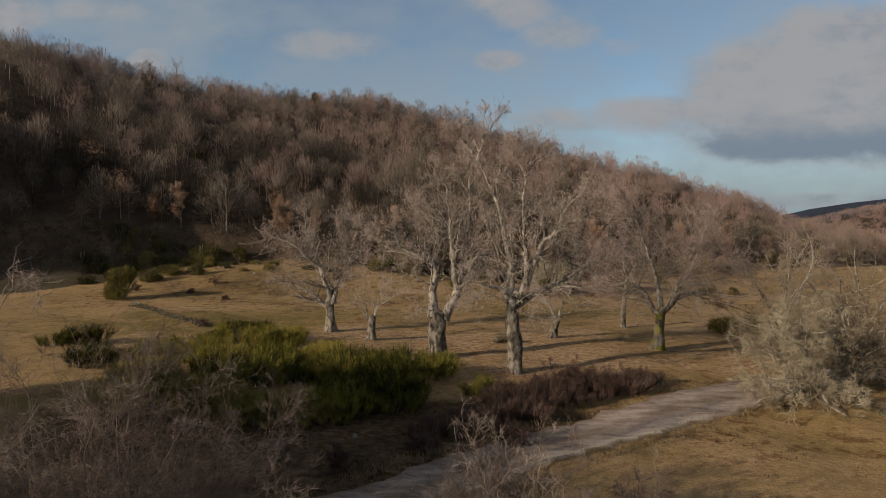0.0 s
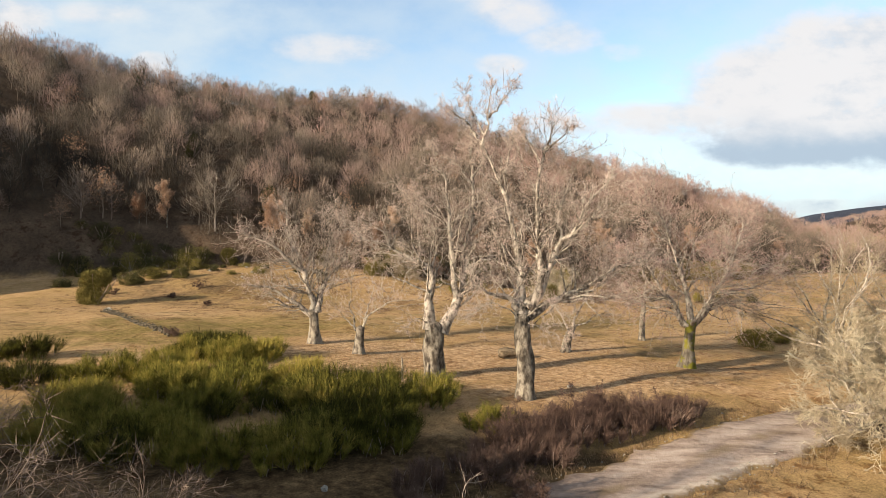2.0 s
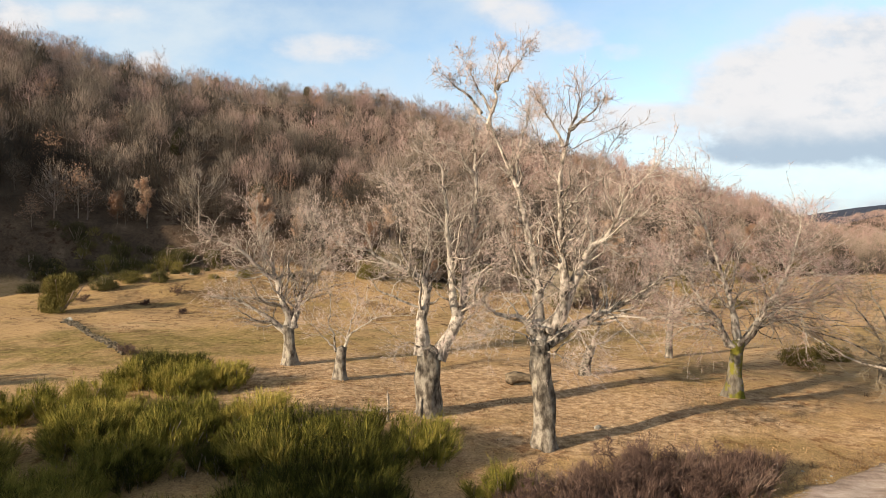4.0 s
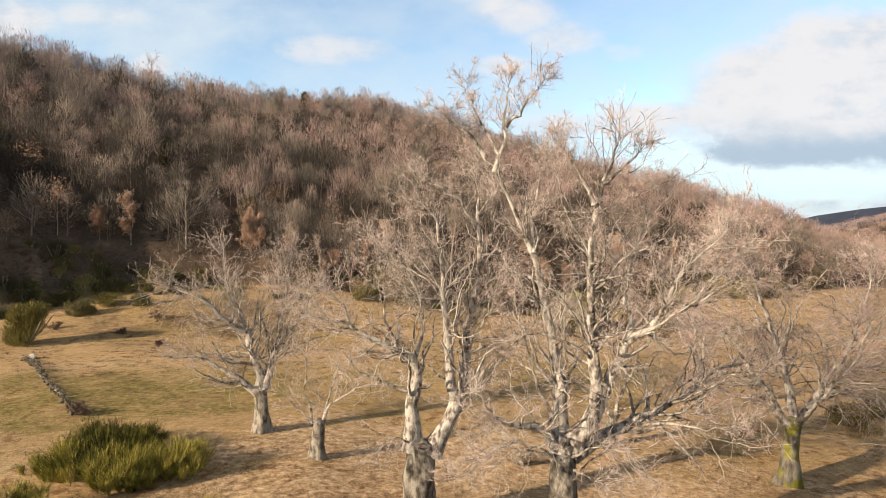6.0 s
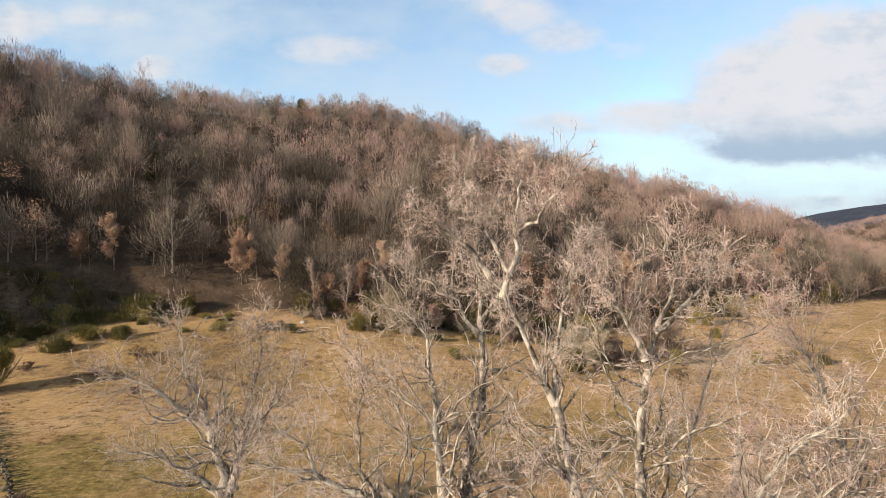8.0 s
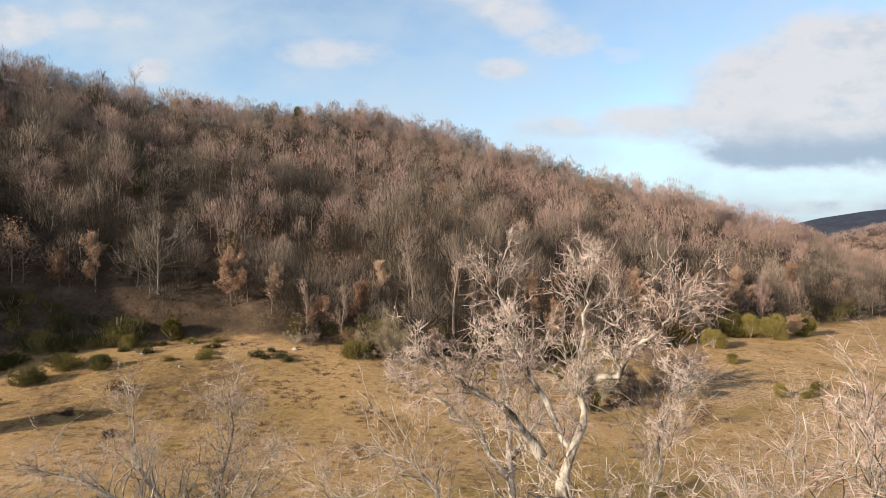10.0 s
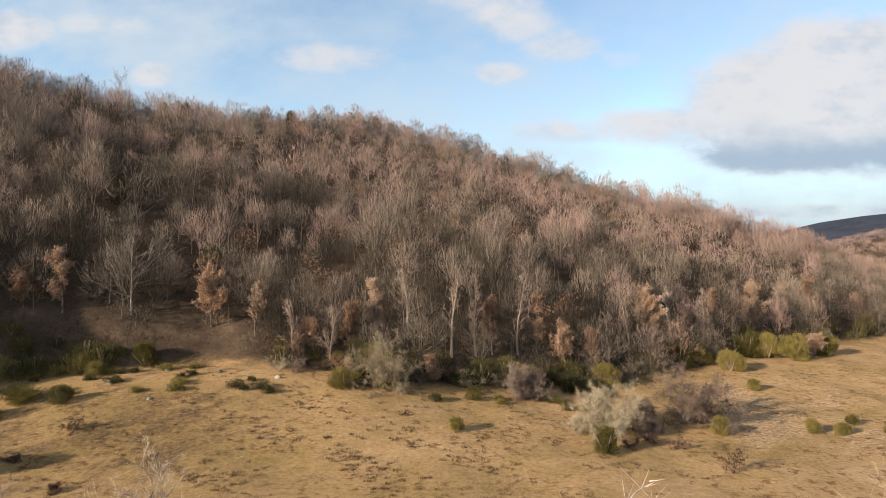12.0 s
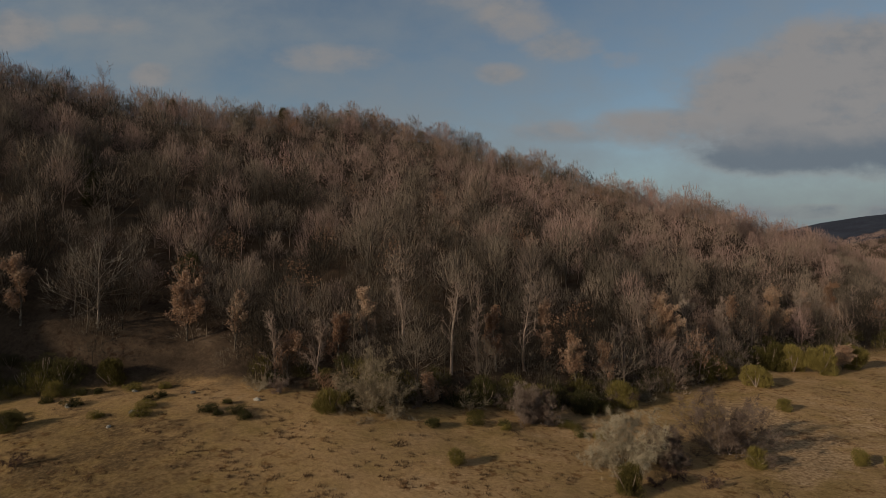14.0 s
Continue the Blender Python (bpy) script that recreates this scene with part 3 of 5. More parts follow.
def pollard(name, label, base, trunk, radii, limbs, seed, trunk_material=None, branches=9, boughs=6, twigs=5, reach=1.0, lift=0.05, flare=0.5, slender=1.0, twig_material=None, stout=1.2):
    """An old pollarded tree: trunk, each limb with its branches, and the limb's twigs. A limb is (radius, points), from the trunk's foot."""
    rng = np.random.RandomState(seed)
    tree = tagged(new(name), label, "tree", "old trees of the meadow")
    tree.location = (base[0], base[1], float(height(base[0], base[1])) - 0.12)
    part("trunk", trunk_mesh(rng, trunk, [0.78 * r for r in radii[:-1]] + [0.64 * radii[-1]], trunk_material or BARK, flare), tree)
    for r, pts in limbs:
        r = stout * (0.5 if r > 0.18 else 0.4) * r
        c = curve(pts, 17)
        kink = rng.normal(0, 0.09 if long_enough(pts) else 0.04, (6, 3))
        c[1:-1] += rng.normal(0, 0.03, c[1:-1].shape) + np.stack([np.interp(np.linspace(0, 5, 15), range(6), kink[:, k]) for k in range(3)], 1)
        main, rad = c[None], (r * np.linspace(1, 0.1, 17) ** 1.3 * (1 + 0.13 * np.sin(np.arange(17) * 2.1 + seed)))[None]
        rad[0, :4] *= (1.4, 1.25, 1.12, 1.05)
        long = np.linalg.norm(np.diff(c, axis=0), axis=1).sum()
        high = pts[0][2] > 9
        nb = max(5, int((1.35 if high else 1.0) * branches * long / 5))
        span = 4.7 * reach * min(1.0, 0.3 + long / 11) * (0.55 if high else 1.0)
        P1, R1 = offspring(rng, main, rad, nb, 0.15, 1.0, 58, (0.26 * span / long, span / long), 9, 0.17 if high else 0.24, lift + (0.04 if high else 0), 0.3 if high else 0.42, 0.5 if high else 0.66, 24)
        P2, R2 = offspring(rng, P1, R1, boughs, 0.1, 1.0, 50, (0.3, 0.75), 5, 0.25, lift, 0.55)
        P2b, R2b = offspring(rng, main, rad * 0.4, 10, 0.3, 1.0, 50, (0.7 / long, 1.8 / long), 5, 0.3, lift, 0.4)
        P2, R2 = np.concatenate([P2, P2b]), np.clip(np.concatenate([R2, R2b]), 0.006, 0.0115) * slender
        P3, R3 = offspring(rng, P2, R2, twigs, 0.1, 1.0, 42, (0.25, 0.62) if slender < 1 else (0.35, 0.85), 3, 0.36 if slender < 1 else 0.2, lift * 0.5, 0.7)
        wood = Bag()
        tubes(wood, main, rad, 9), tubes(wood, P1, np.clip(R1, (0.007 if high else 0.011) * slender, 0.06), 4), tubes(wood, P2, R2, 3)
        limb = part("limb", wood.mesh("limb", LIMB), tree)
        fine = Bag()
        spikes(fine, P3[:, 0], P3[:, 2], np.full(len(P3), 0.0058 * slender))
        sprigs(fine, rng, P3, 1, (0.08, 0.24) if slender < 1 else (0.1, 0.3), 0.0045 * slender, 0.12, 0.6)
        tagged(part("twig_spray", fine.mesh("twig_spray", twig_material or TWIG), limb, "fine reddish-brown twigs"), kind="stuff")
    return tree


def bare_bush(name, label, at, radius, tall, stems, seed, wood=None, fine=None, category="bush", group="bare bushes", spread=55, boughs=9, twigs=8, sprig=3, thick=0.05, arch=-0.02, crown=0.0, stem_parts=False, fine_r=1.0, sprig_long=(0.1, 0.32), bent=False, trunk=0.0, full=False, wander=0.0):
    """Many stems from one foot, arching out and branching into a dome of twigs."""
    rng = np.random.RandomState(seed)
    bush = tagged(new(name), label, category, group)
    bush.location = (at[0], at[1], float(height(*at)) - 0.06)
    az, el = rng.uniform(0, 6.28, stems), np.radians(90 - rng.uniform(4, spread, stems))
    head = np.stack([np.cos(az) * np.cos(el), np.sin(az) * np.cos(el), np.sin(el)], 1)
    long = 1.0 / np.sqrt((head[:, 0] ** 2 + head[:, 1] ** 2) / radius ** 2 + head[:, 2] ** 2 / tall ** 2) * rng.uniform(0.75, 1.05, stems)
    start = np.stack([np.cos(az), np.sin(az), 0 * az], 1) * 0.12 * radius * rng.uniform(0.2, 1, (stems, 1)) + [0, 0, crown]
    n = 14 if bent else 8
    P = walkers(rng, start, head, long, n, wander or (0.3 if bent else 0.2), arch)
    if bent or full:
        P = P[:, :1] + (P - P[:, :1]) * np.clip(long / np.linalg.norm(P[:, -1] - P[:, 0], axis=1), 1, 1.7)[:, None, None]
    if crown:
        P[:, 0] = P[:, 0] * [0.5, 0.5, 0] - [0, 0, 0.05] + [0, 0, 0.75 * crown if trunk else 0]
    if trunk:
        part("trunk", trunk_mesh(rng, [(0, 0, -0.1), (0.05, 0, 0.5 * crown), (0, 0.05, crown)], [trunk, 0.8 * trunk, 0.9 * trunk], BARK, 0.4, 0.2, 12, 8), bush)
    R = thick * rng.uniform(0.6, 1.1, (stems, 1)) * np.linspace(1, 0.2, n)[None]
    P1, R1 = offspring(rng, P, R, boughs, 0.2, 1.0, 54, (0.16, 0.4), 6, 0.2 if wander else 0.36, 0.02, 0.5)
    P2, R2 = offspring(rng, P1, R1, twigs, 0.1, 1.0, 52, (0.2, 0.55), 3 if bent else 2, 0.3, 0.02, 0.7)
    if stem_parts:
        for k in range(stems):
            a = Bag()
            tubes(a, P[k:k + 1], R[k:k + 1], 6)
            part("stem", a.mesh("stem", wood or SCRUB), bush)
    b = Bag()
    if not stem_parts:
        tubes(b, P, R, 4)
    tubes(b, P1, np.maximum(R1, 0.004) if wander else np.maximum(R1, 0.008), 3)
    if bent:
        tubes(b, P2, np.clip(R2, 0.005, 0.009) * fine_r, 3)
    else:
        spikes(b, P2[:, 0], P2[:, 1], np.clip(R2[:, 0], 0.005, 0.008) * fine_r if wander else np.clip(R2[:, 0], 0.006, 0.011) * fine_r)
    sprigs(b, rng, P2, sprig, sprig_long, 0.0065 * fine_r, 0.1, 0.95 if bent else 0.6)
    tagged(part("crown", b.mesh("crown", fine or SCRUB), bush), kind="stuff")
    return bush


def green_shrub(name, label, at, seed, kind, radius, tall, count, material, category="shrub", group="evergreen shrubs", twist=0.0):
    """broom: upright green rods; juniper: a dense cone or dome of short sprays over a dark stem."""
    rng = np.random.RandomState(seed)
    shrub = tagged(new(name), label, category, group)
    shrub.location, shrub.rotation_euler = (at[0], at[1], float(height(*at)) - 0.04), (0, 0, twist)
    key = (kind, radius, tall, count, material.name, seed)
    if key not in SHRUBS:
        foliage, stem = Bag(), Bag()
        if kind == "broom":
            tufts = 22
            ca, cr = rng.uniform(0, 6.28, tufts), radius * 0.92 * np.sqrt(rng.uniform(0, 1, tufts))
            ch = tall * (0.5 + 0.55 * rng.uniform(0, 1, tufts)) * (1 - 0.3 * (cr / radius) ** 2)
            own = rng.randint(0, tufts, count)
            foot_at = np.stack([np.cos(ca) * cr, np.sin(ca) * cr, np.zeros(tufts)], 1)[own]
            lean = rng.normal(0, 0.2, (count, 3)) + 0.5 * foot_at / radius
            lean[:, 2] = 1
            f = rng.uniform(0.0, 0.8, count)
            top = ch[own] * rng.uniform(0.78, 1.06, count)
            base = foot_at + lean * (f * top)[:, None]
            tip = base + unit(lean + rng.normal(0, 0.34, (count, 3)) + [0, 0, 0.25]) * (top * (1 - f) * rng.uniform(0.45, 0.95, count))[:, None]
            for _ in range(3):
                way = tip - base
                slivers(foliage, rng, base + way * rng.uniform(0, 0.3, (count, 1)) + rng.normal(0, 0.035, (count, 3)), tip + rng.normal(0, 0.06, (count, 3)), 0.006 * (0.6 + 0.5 * tall))
            feet = np.stack([np.cos(ca) * cr, np.sin(ca) * cr, np.zeros(tufts)], 1)
            tubes(stem, walkers(rng, feet, np.tile([0, 0, 1.0], (tufts, 1)), ch * 0.6, 4, 0.2, 0.1), np.full((tufts, 4), 0.018), 4)
        else:
            lobes = 14
            la, lh = rng.uniform(0, 6.28, lobes), rng.uniform(0.08, 0.86, lobes)
            wide = np.interp(lh, [0, 0.3, 0.7, 1], [0.85, 1.0, 0.72, 0.25])
            centre = np.stack([np.cos(la) * radius * wide * 0.55, np.sin(la) * radius * wide * 0.55, lh * tall * 0.9], 1)
            own = rng.randint(0, lobes, count)
            d = unit(rng.normal(size=(count, 3)))
            q = centre[own] + d * (np.array([radius, radius, tall * 0.42]) * 0.48) * rng.uniform(0.5, 1.05, (count, 1)) ** 0.5
            q[:, 2] = np.abs(q[:, 2])
            for _ in range(5):
                p = q + rng.normal(0, 0.05 + 0.02 * tall, (count, 3))
                p[:, 2] = np.abs(p[:, 2])
                slivers(foliage, rng, p, p + unit(d * 0.5 + np.array([0, 0, 1.1]) + rng.normal(0, 0.35, (count, 3))) * rng.uniform(0.12, 0.30, (count, 1)) * (0.4 + tall * 0.18), 0.012 + 0.0035 * tall)
            tubes(stem, walkers(rng, np.zeros((6, 3)), unit(rng.normal(size=(6, 3)) * 0.4 + [0, 0, 1]), np.full(6, tall * 0.8), 5, 0.12, 0.1), np.tile(np.linspace(0.05, 0.015, 5) * tall / 2, (6, 1)), 5)
        SHRUBS[key] = (foliage.mesh("foliage", material), stem.mesh("stem", SCRUB))
    tagged(part("foliage", SHRUBS[key][0], shrub), kind="stuff")
    tagged(part("stem", SHRUBS[key][1], shrub), kind="stuff")
    return shrub


SHRUBS = {}


# ---------------------------------------------------------------- the ground and the track
def spread(fine, lo, hi, far_lo, far_hi, growth=1.12):
    """Grid lines: even and close between lo and hi, wider and wider out to far_lo and far_hi."""
    mid = list(np.arange(lo, hi + fine / 2, fine))
    up, step = [mid[-1]], fine
    while up[-1] < far_hi:
        step *= growth
        up.append(up[-1] + step)
    down, step = [mid[0]], fine
    while down[-1] > far_lo:
        step *= growth
        down.append(down[-1] - step)
    return np.array(down[:0:-1] + mid + up[1:])


def make_ground():
    xs, ys = spread(0.9, -50, 60, -3800, 3800), spread(0.9, 6, 130, -1500, 4200)
    xs = np.concatenate([xs[xs < -175], np.arange(-174, -50.5, 2.4), xs[(xs >= -50) & (xs <= 60)], np.arange(62, 175, 2.4), xs[xs > 175]])
    ys = np.concatenate([ys[ys <= 130], np.arange(132, 268, 2.2), ys[ys > 268]])
    X, Y = np.meshgrid(xs, ys)
    Z = height(X, Y)
    bag = Bag()
    k = np.arange(X.size).reshape(X.shape)
    bag.add(np.stack([X, Y, Z], -1), np.stack([k[:-1, :-1], k[:-1, 1:], k[1:, 1:], k[1:, :-1]], -1).reshape(-1, 4))
    me = bag.mesh("ground", GROUND)
    litter = np.exp(-(((X - 3) / 17) ** 2 + ((Y - 42) / 11) ** 2)) * 0.9 + 0.25 * waves(X, Y, 18, 8) + 0.6 * np.exp(-(((X - 38) / 18) ** 2 + ((Y - 100) / 17) ** 2))
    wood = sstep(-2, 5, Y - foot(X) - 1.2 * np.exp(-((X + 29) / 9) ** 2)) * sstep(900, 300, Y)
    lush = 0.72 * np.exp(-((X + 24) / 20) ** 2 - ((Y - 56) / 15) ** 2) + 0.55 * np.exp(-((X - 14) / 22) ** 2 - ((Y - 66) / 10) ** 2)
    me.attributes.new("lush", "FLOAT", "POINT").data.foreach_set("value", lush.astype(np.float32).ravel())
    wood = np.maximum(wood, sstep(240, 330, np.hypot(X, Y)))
    past = X - np.interp(Y, [p[1] for p in ROAD], [p[0] for p in ROAD])
    # shade left of the track goes in as darker soil
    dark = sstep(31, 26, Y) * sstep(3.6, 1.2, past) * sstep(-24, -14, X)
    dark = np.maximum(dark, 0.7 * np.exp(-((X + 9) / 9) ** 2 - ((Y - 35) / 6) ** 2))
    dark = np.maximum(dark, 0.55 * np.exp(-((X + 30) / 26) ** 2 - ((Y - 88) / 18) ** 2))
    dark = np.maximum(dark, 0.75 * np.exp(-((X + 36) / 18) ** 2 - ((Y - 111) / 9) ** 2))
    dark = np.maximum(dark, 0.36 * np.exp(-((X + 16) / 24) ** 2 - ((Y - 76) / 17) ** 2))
    # share of the far evergreen ground that takes the hazy blue colour
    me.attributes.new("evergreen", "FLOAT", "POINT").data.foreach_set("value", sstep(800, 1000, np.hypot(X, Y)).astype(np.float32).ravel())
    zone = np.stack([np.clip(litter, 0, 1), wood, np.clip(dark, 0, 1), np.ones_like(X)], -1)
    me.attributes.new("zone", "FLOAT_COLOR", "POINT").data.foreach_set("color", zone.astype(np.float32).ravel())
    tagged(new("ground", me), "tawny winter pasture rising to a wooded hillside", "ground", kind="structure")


def make_road():
    line = curve([(x, y, 0) for x, y in ROAD], 240)
    T = unit(np.gradient(line, axis=0))
    side = np.stack([-T[:, 1], T[:, 0], 0 * T[:, 0]], 1)
    across = np.linspace(-1, 1, 13)
    rng = np.random.RandomState(5)
    s = np.arange(240)
    wl = 1.75 + 0.12 * np.sin(s * 0.31) + 0.1 * np.sin(s * 0.83 + 1) + rng.normal(0, 0.05, 240)
    P = line[:, None] + side[:, None] * (across[None, :] * wl[:, None])[..., None]
    rut = -0.05 * np.exp(-((np.abs(across) - 0.45) / 0.14) ** 2) - 0.10 * sstep(0.86, 1.0, np.abs(across))
    P[..., 2] = height(P[..., 0], P[..., 1]) + 0.075 + rut
    bag = Bag()
    k = np.arange(P.shape[0] * 13).reshape(-1, 13)
    bag.add(P, np.stack([k[:-1, :-1], k[1:, :-1], k[1:, 1:], k[:-1, 1:]], -1).reshape(-1, 4), None, np.tile(across, 240))
    tagged(new("road", bag.mesh("road", TRACK, attribute="across")), "pale rutted dirt track across the pasture", "track", kind="structure")


make_ground()
make_road()


# ---------------------------------------------------------------- woods on the hill
def sapling_form(rng, tall, wide, fan, boughs, sprays, thick, leaves=0, leaf=0.15, low=0.4, lobes=7, upright=0.75):
    """One bare woodland tree: stem, boughs rising to a lobed, rounded crown, and a haze of fine twigs; leaves adds withered foliage."""
    bag, fol = Bag(), Bag()
    stem = walkers(rng, np.zeros((1, 3)), np.array([[0, 0, 1.0]]), np.array([tall * 0.78]), 5, 0.06, 0.15)
    tubes(bag, stem, np.linspace(0.010 * tall, 0.015, 5)[None], 3)
    # lobes of the crown, spread round the stem between the low branches and the top
    la, lu = rng.uniform(0, 6.28) + np.arange(lobes) * 2.4, (np.arange(lobes) + 0.5) / lobes
    ring = np.interp(lu, [0, 0.45, 1], [0.30, 0.34, 0.06]) * wide * rng.uniform(0.75, 1.15, lobes)
    centre = np.stack([np.cos(la) * ring, np.sin(la) * ring, tall * (low + (0.80 - low) * lu)], 1)
    size = np.array([0.29 * wide, 0.29 * wide, 0.20 * tall])
    # boughs rise from the stem into the lobes
    own = np.arange(boughs) % lobes
    u = rng.uniform(0.7, 2.6, boughs)
    k = u.astype(int)
    start = stem[0, k] + (stem[0, k + 1] - stem[0, k]) * (u - k)[:, None]
    end = centre[own] + rng.normal(0, 0.3, (boughs, 3)) * size + [0, 0, 0.07 * tall]
    start[:, 2] = np.minimum(start[:, 2], end[:, 2] - 0.12 * tall)
    middle = (start + end) / 2 + (end - start)[:, [0, 1, 2]] * [0.12, 0.12, -0.06] * fan
    tubes(bag, np.stack([start, middle, end], 1), np.array([0.036, 0.028, 0.012])[None] * np.ones((boughs, 1)) * tall / 9, 3)
    own = rng.randint(0, lobes, sprays)
    d = unit(rng.normal(size=(sprays, 3)) + [0, 0, 0.35])
    at = centre[own] + d * size * rng.uniform(0.25, 1.0, (sprays, 1)) ** 0.6
    way = unit(0.55 * d + 0.35 * unit(at - [0, 0, 0.35 * tall]) + [0, 0, upright] + rng.normal(0, 0.30, (sprays, 3)))
    tip = at + way * tall * rng.uniform(0.06, 0.15, (sprays, 1))
    slivers(bag, rng, at - way * 0.03 * tall, tip, thick * rng.uniform(0.6, 1.25, sprays))
    if leaves:
        blades(fol, rng, (at + (tip - at) * rng.uniform(0, 1, (sprays, 1)))[rng.randint(0, sprays, leaves)] + rng.normal(0, 0.12, (leaves, 3)), leaf)
    return bag, fol


def plant(bag, form, places, turns, sizes, tones):
    """Sets copies of a form into one mesh."""
    v, q, t, _ = form.arrays()
    c, s = np.cos(turns), np.sin(turns)
    for (x, y, z), ca, sa, k, tone in zip(places, c, s, sizes, tones):
        w = v * np.array([k[0], k[0], k[1]])
        bag.add(np.stack([w[:, 0] * ca - w[:, 1] * sa + x, w[:, 0] * sa + w[:, 1] * ca + y, w[:, 2] + z], 1), q, t, tone)


def make_woods():
    rng = np.random.RandomState(11)
    near = [sapling_form(rng, 8.4 + rng.uniform(-1.4, 1.8), 5.2 + rng.uniform(-1.2, 1.6), rng.uniform(0.4, 0.9), 8, 520, 0.026, upright=rng.uniform(0.4, 1.1)) for _ in range(14)]
    front = [sapling_form(rng, 7.8 + rng.uniform(-1.8, 1.8), 5.0 + rng.uniform(-1.0, 1.6), rng.uniform(0.5, 0.9), 10, 760, 0.018, low=0.3, upright=rng.uniform(0.4, 1.1)) for _ in range(10)]
    deep = [sapling_form(rng, 7.6 + rng.uniform(-1, 1.2), 5.8 + rng.uniform(-1.0, 1.4), rng.uniform(0.4, 0.9), 5, 330, 0.04, low=0.14, upright=rng.uniform(0.4, 1.0)) for _ in range(10)]
    brush = [sapling_form(rng, 3.4, 4.4, 0.9, 3, 190, 0.03, low=0.12, lobes=5) for _ in range(5)]
    leafy = [sapling_form(rng, 7.2, 4.4, 0.6, 8, 320, 0.02, 420, 0.13, low=0.3) for _ in range(4)]
    bare, dry = Bag(), Bag()
    spots = []
    for gy in np.arange(60, 262, 3.9):
        for gx in np.arange(-150, 180, 3.9):
            x, y = gx + rng.uniform(-1.7, 1.7), gy + rng.uniform(-1.7, 1.7)
            into = y - foot(x)
            glade = 4.5 * float(sstep(-19, -27, x)) + (1.0 if x < -35 else 2.5 if x < 20 else 1.0)
            if into < glade or y > ridge(x) + 3 or abs(x) > 0.77 * (y - 6) + 4 or (x < -66 and y < 80):
                continue
            spots.append((x, y, into))
    for x in (*np.arange(-135, 125, 2.4), *np.arange(-134, 125, 3.1)):
        spots.append((x, float(ridge(x)) + rng.uniform(-6, 1), 60.0))
    for x in np.arange(-133, 125, 2.6):
        spots.append((x, float(ridge(x)) + rng.uniform(-11, -5), 60.0))
    for x, y, into in spots:
        z = float(height(x, y)) - 0.2
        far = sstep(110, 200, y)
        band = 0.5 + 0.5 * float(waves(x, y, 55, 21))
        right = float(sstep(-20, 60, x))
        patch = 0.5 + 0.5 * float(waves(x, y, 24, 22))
        # pinker tone far up the hill; front rows darkened so gaps look shaded
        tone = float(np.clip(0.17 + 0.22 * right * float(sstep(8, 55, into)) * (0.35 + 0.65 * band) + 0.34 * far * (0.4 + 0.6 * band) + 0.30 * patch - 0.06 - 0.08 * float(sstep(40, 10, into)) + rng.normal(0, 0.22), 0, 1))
        k = rng.uniform(0.6, 1.28) * (1 - 0.14 * far)
        pick = rng.uniform()
        if pick < (0.14 if into < 14 else 0.04):
            a, b = leafy[rng.randint(len(leafy))]
            turn = rng.uniform(0, 6.28)
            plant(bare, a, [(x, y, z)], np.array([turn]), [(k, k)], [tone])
            plant(dry, b, [(x, y, z)], np.array([turn]), [(k, k)], [rng.uniform(0, 1)])
        else:
            pool = front if into < 13 else near if y < 152 else deep
            for _ in range(3 if into < 7 or into == 60.0 else 1 if into < 15 or y > ridge(x) - 12 or rng.uniform() < 0.15 else 0):
                bx, by = x + rng.uniform(-2.5, 2.5), y + rng.uniform(-2.5, 2.5)
                # brush toned down, standing in for shade beneath the crowns
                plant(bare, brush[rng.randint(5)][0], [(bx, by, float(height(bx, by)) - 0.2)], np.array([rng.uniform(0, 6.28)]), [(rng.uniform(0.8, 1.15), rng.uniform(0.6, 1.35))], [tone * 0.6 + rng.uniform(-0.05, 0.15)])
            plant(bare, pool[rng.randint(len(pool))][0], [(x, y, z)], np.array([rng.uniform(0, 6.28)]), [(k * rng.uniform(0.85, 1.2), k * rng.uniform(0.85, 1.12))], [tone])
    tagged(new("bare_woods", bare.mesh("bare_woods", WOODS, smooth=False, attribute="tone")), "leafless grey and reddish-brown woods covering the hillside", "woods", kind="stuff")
    tagged(new("withered_foliage", dry.mesh("withered_foliage", RUSSET, smooth=False)), "withered russet leaves still hanging on woodland oaks", "foliage", kind="stuff")
    far, form = Bag(), [sapling_form(rng, 6, 7, 0.8, 1, 90, 0.10, low=0.2, lobes=4)[0] for _ in range(3)]
    for _ in range(1100):
        x, y = rng.uniform(215, 500), rng.uniform(340, 545)
        if 0.50 * (y - 40) < x < 0.95 * (y - 20):
            k = rng.uniform(0.8, 1.2)
            plant(far, form[rng.randint(3)], [(x, y, float(height(x, y)) - 0.3)], np.array([rng.uniform(0, 6.28)]), [(k * 1.3, k)], [float(np.clip(rng.normal(0.72, 0.12), 0, 1))])
    tagged(new("far_woods", far.mesh("far_woods", WOODS, smooth=False, attribute="tone")), "distant pinkish-brown woods on the next hill", "woods", kind="stuff")
    # a grove added beside the track, out of sight, to shade the near ground
    grove, rng = Bag(), np.random.RandomState(77)
    dense = [sapling_form(rng, 8.6, 5.8, 0.7, 8, 1000, 0.11, low=0.3)[0] for _ in range(5)]
    low = [sapling_form(rng, 4.4, 5.0, 0.9, 1, 500, 0.11, low=0.15)[0] for _ in range(3)]
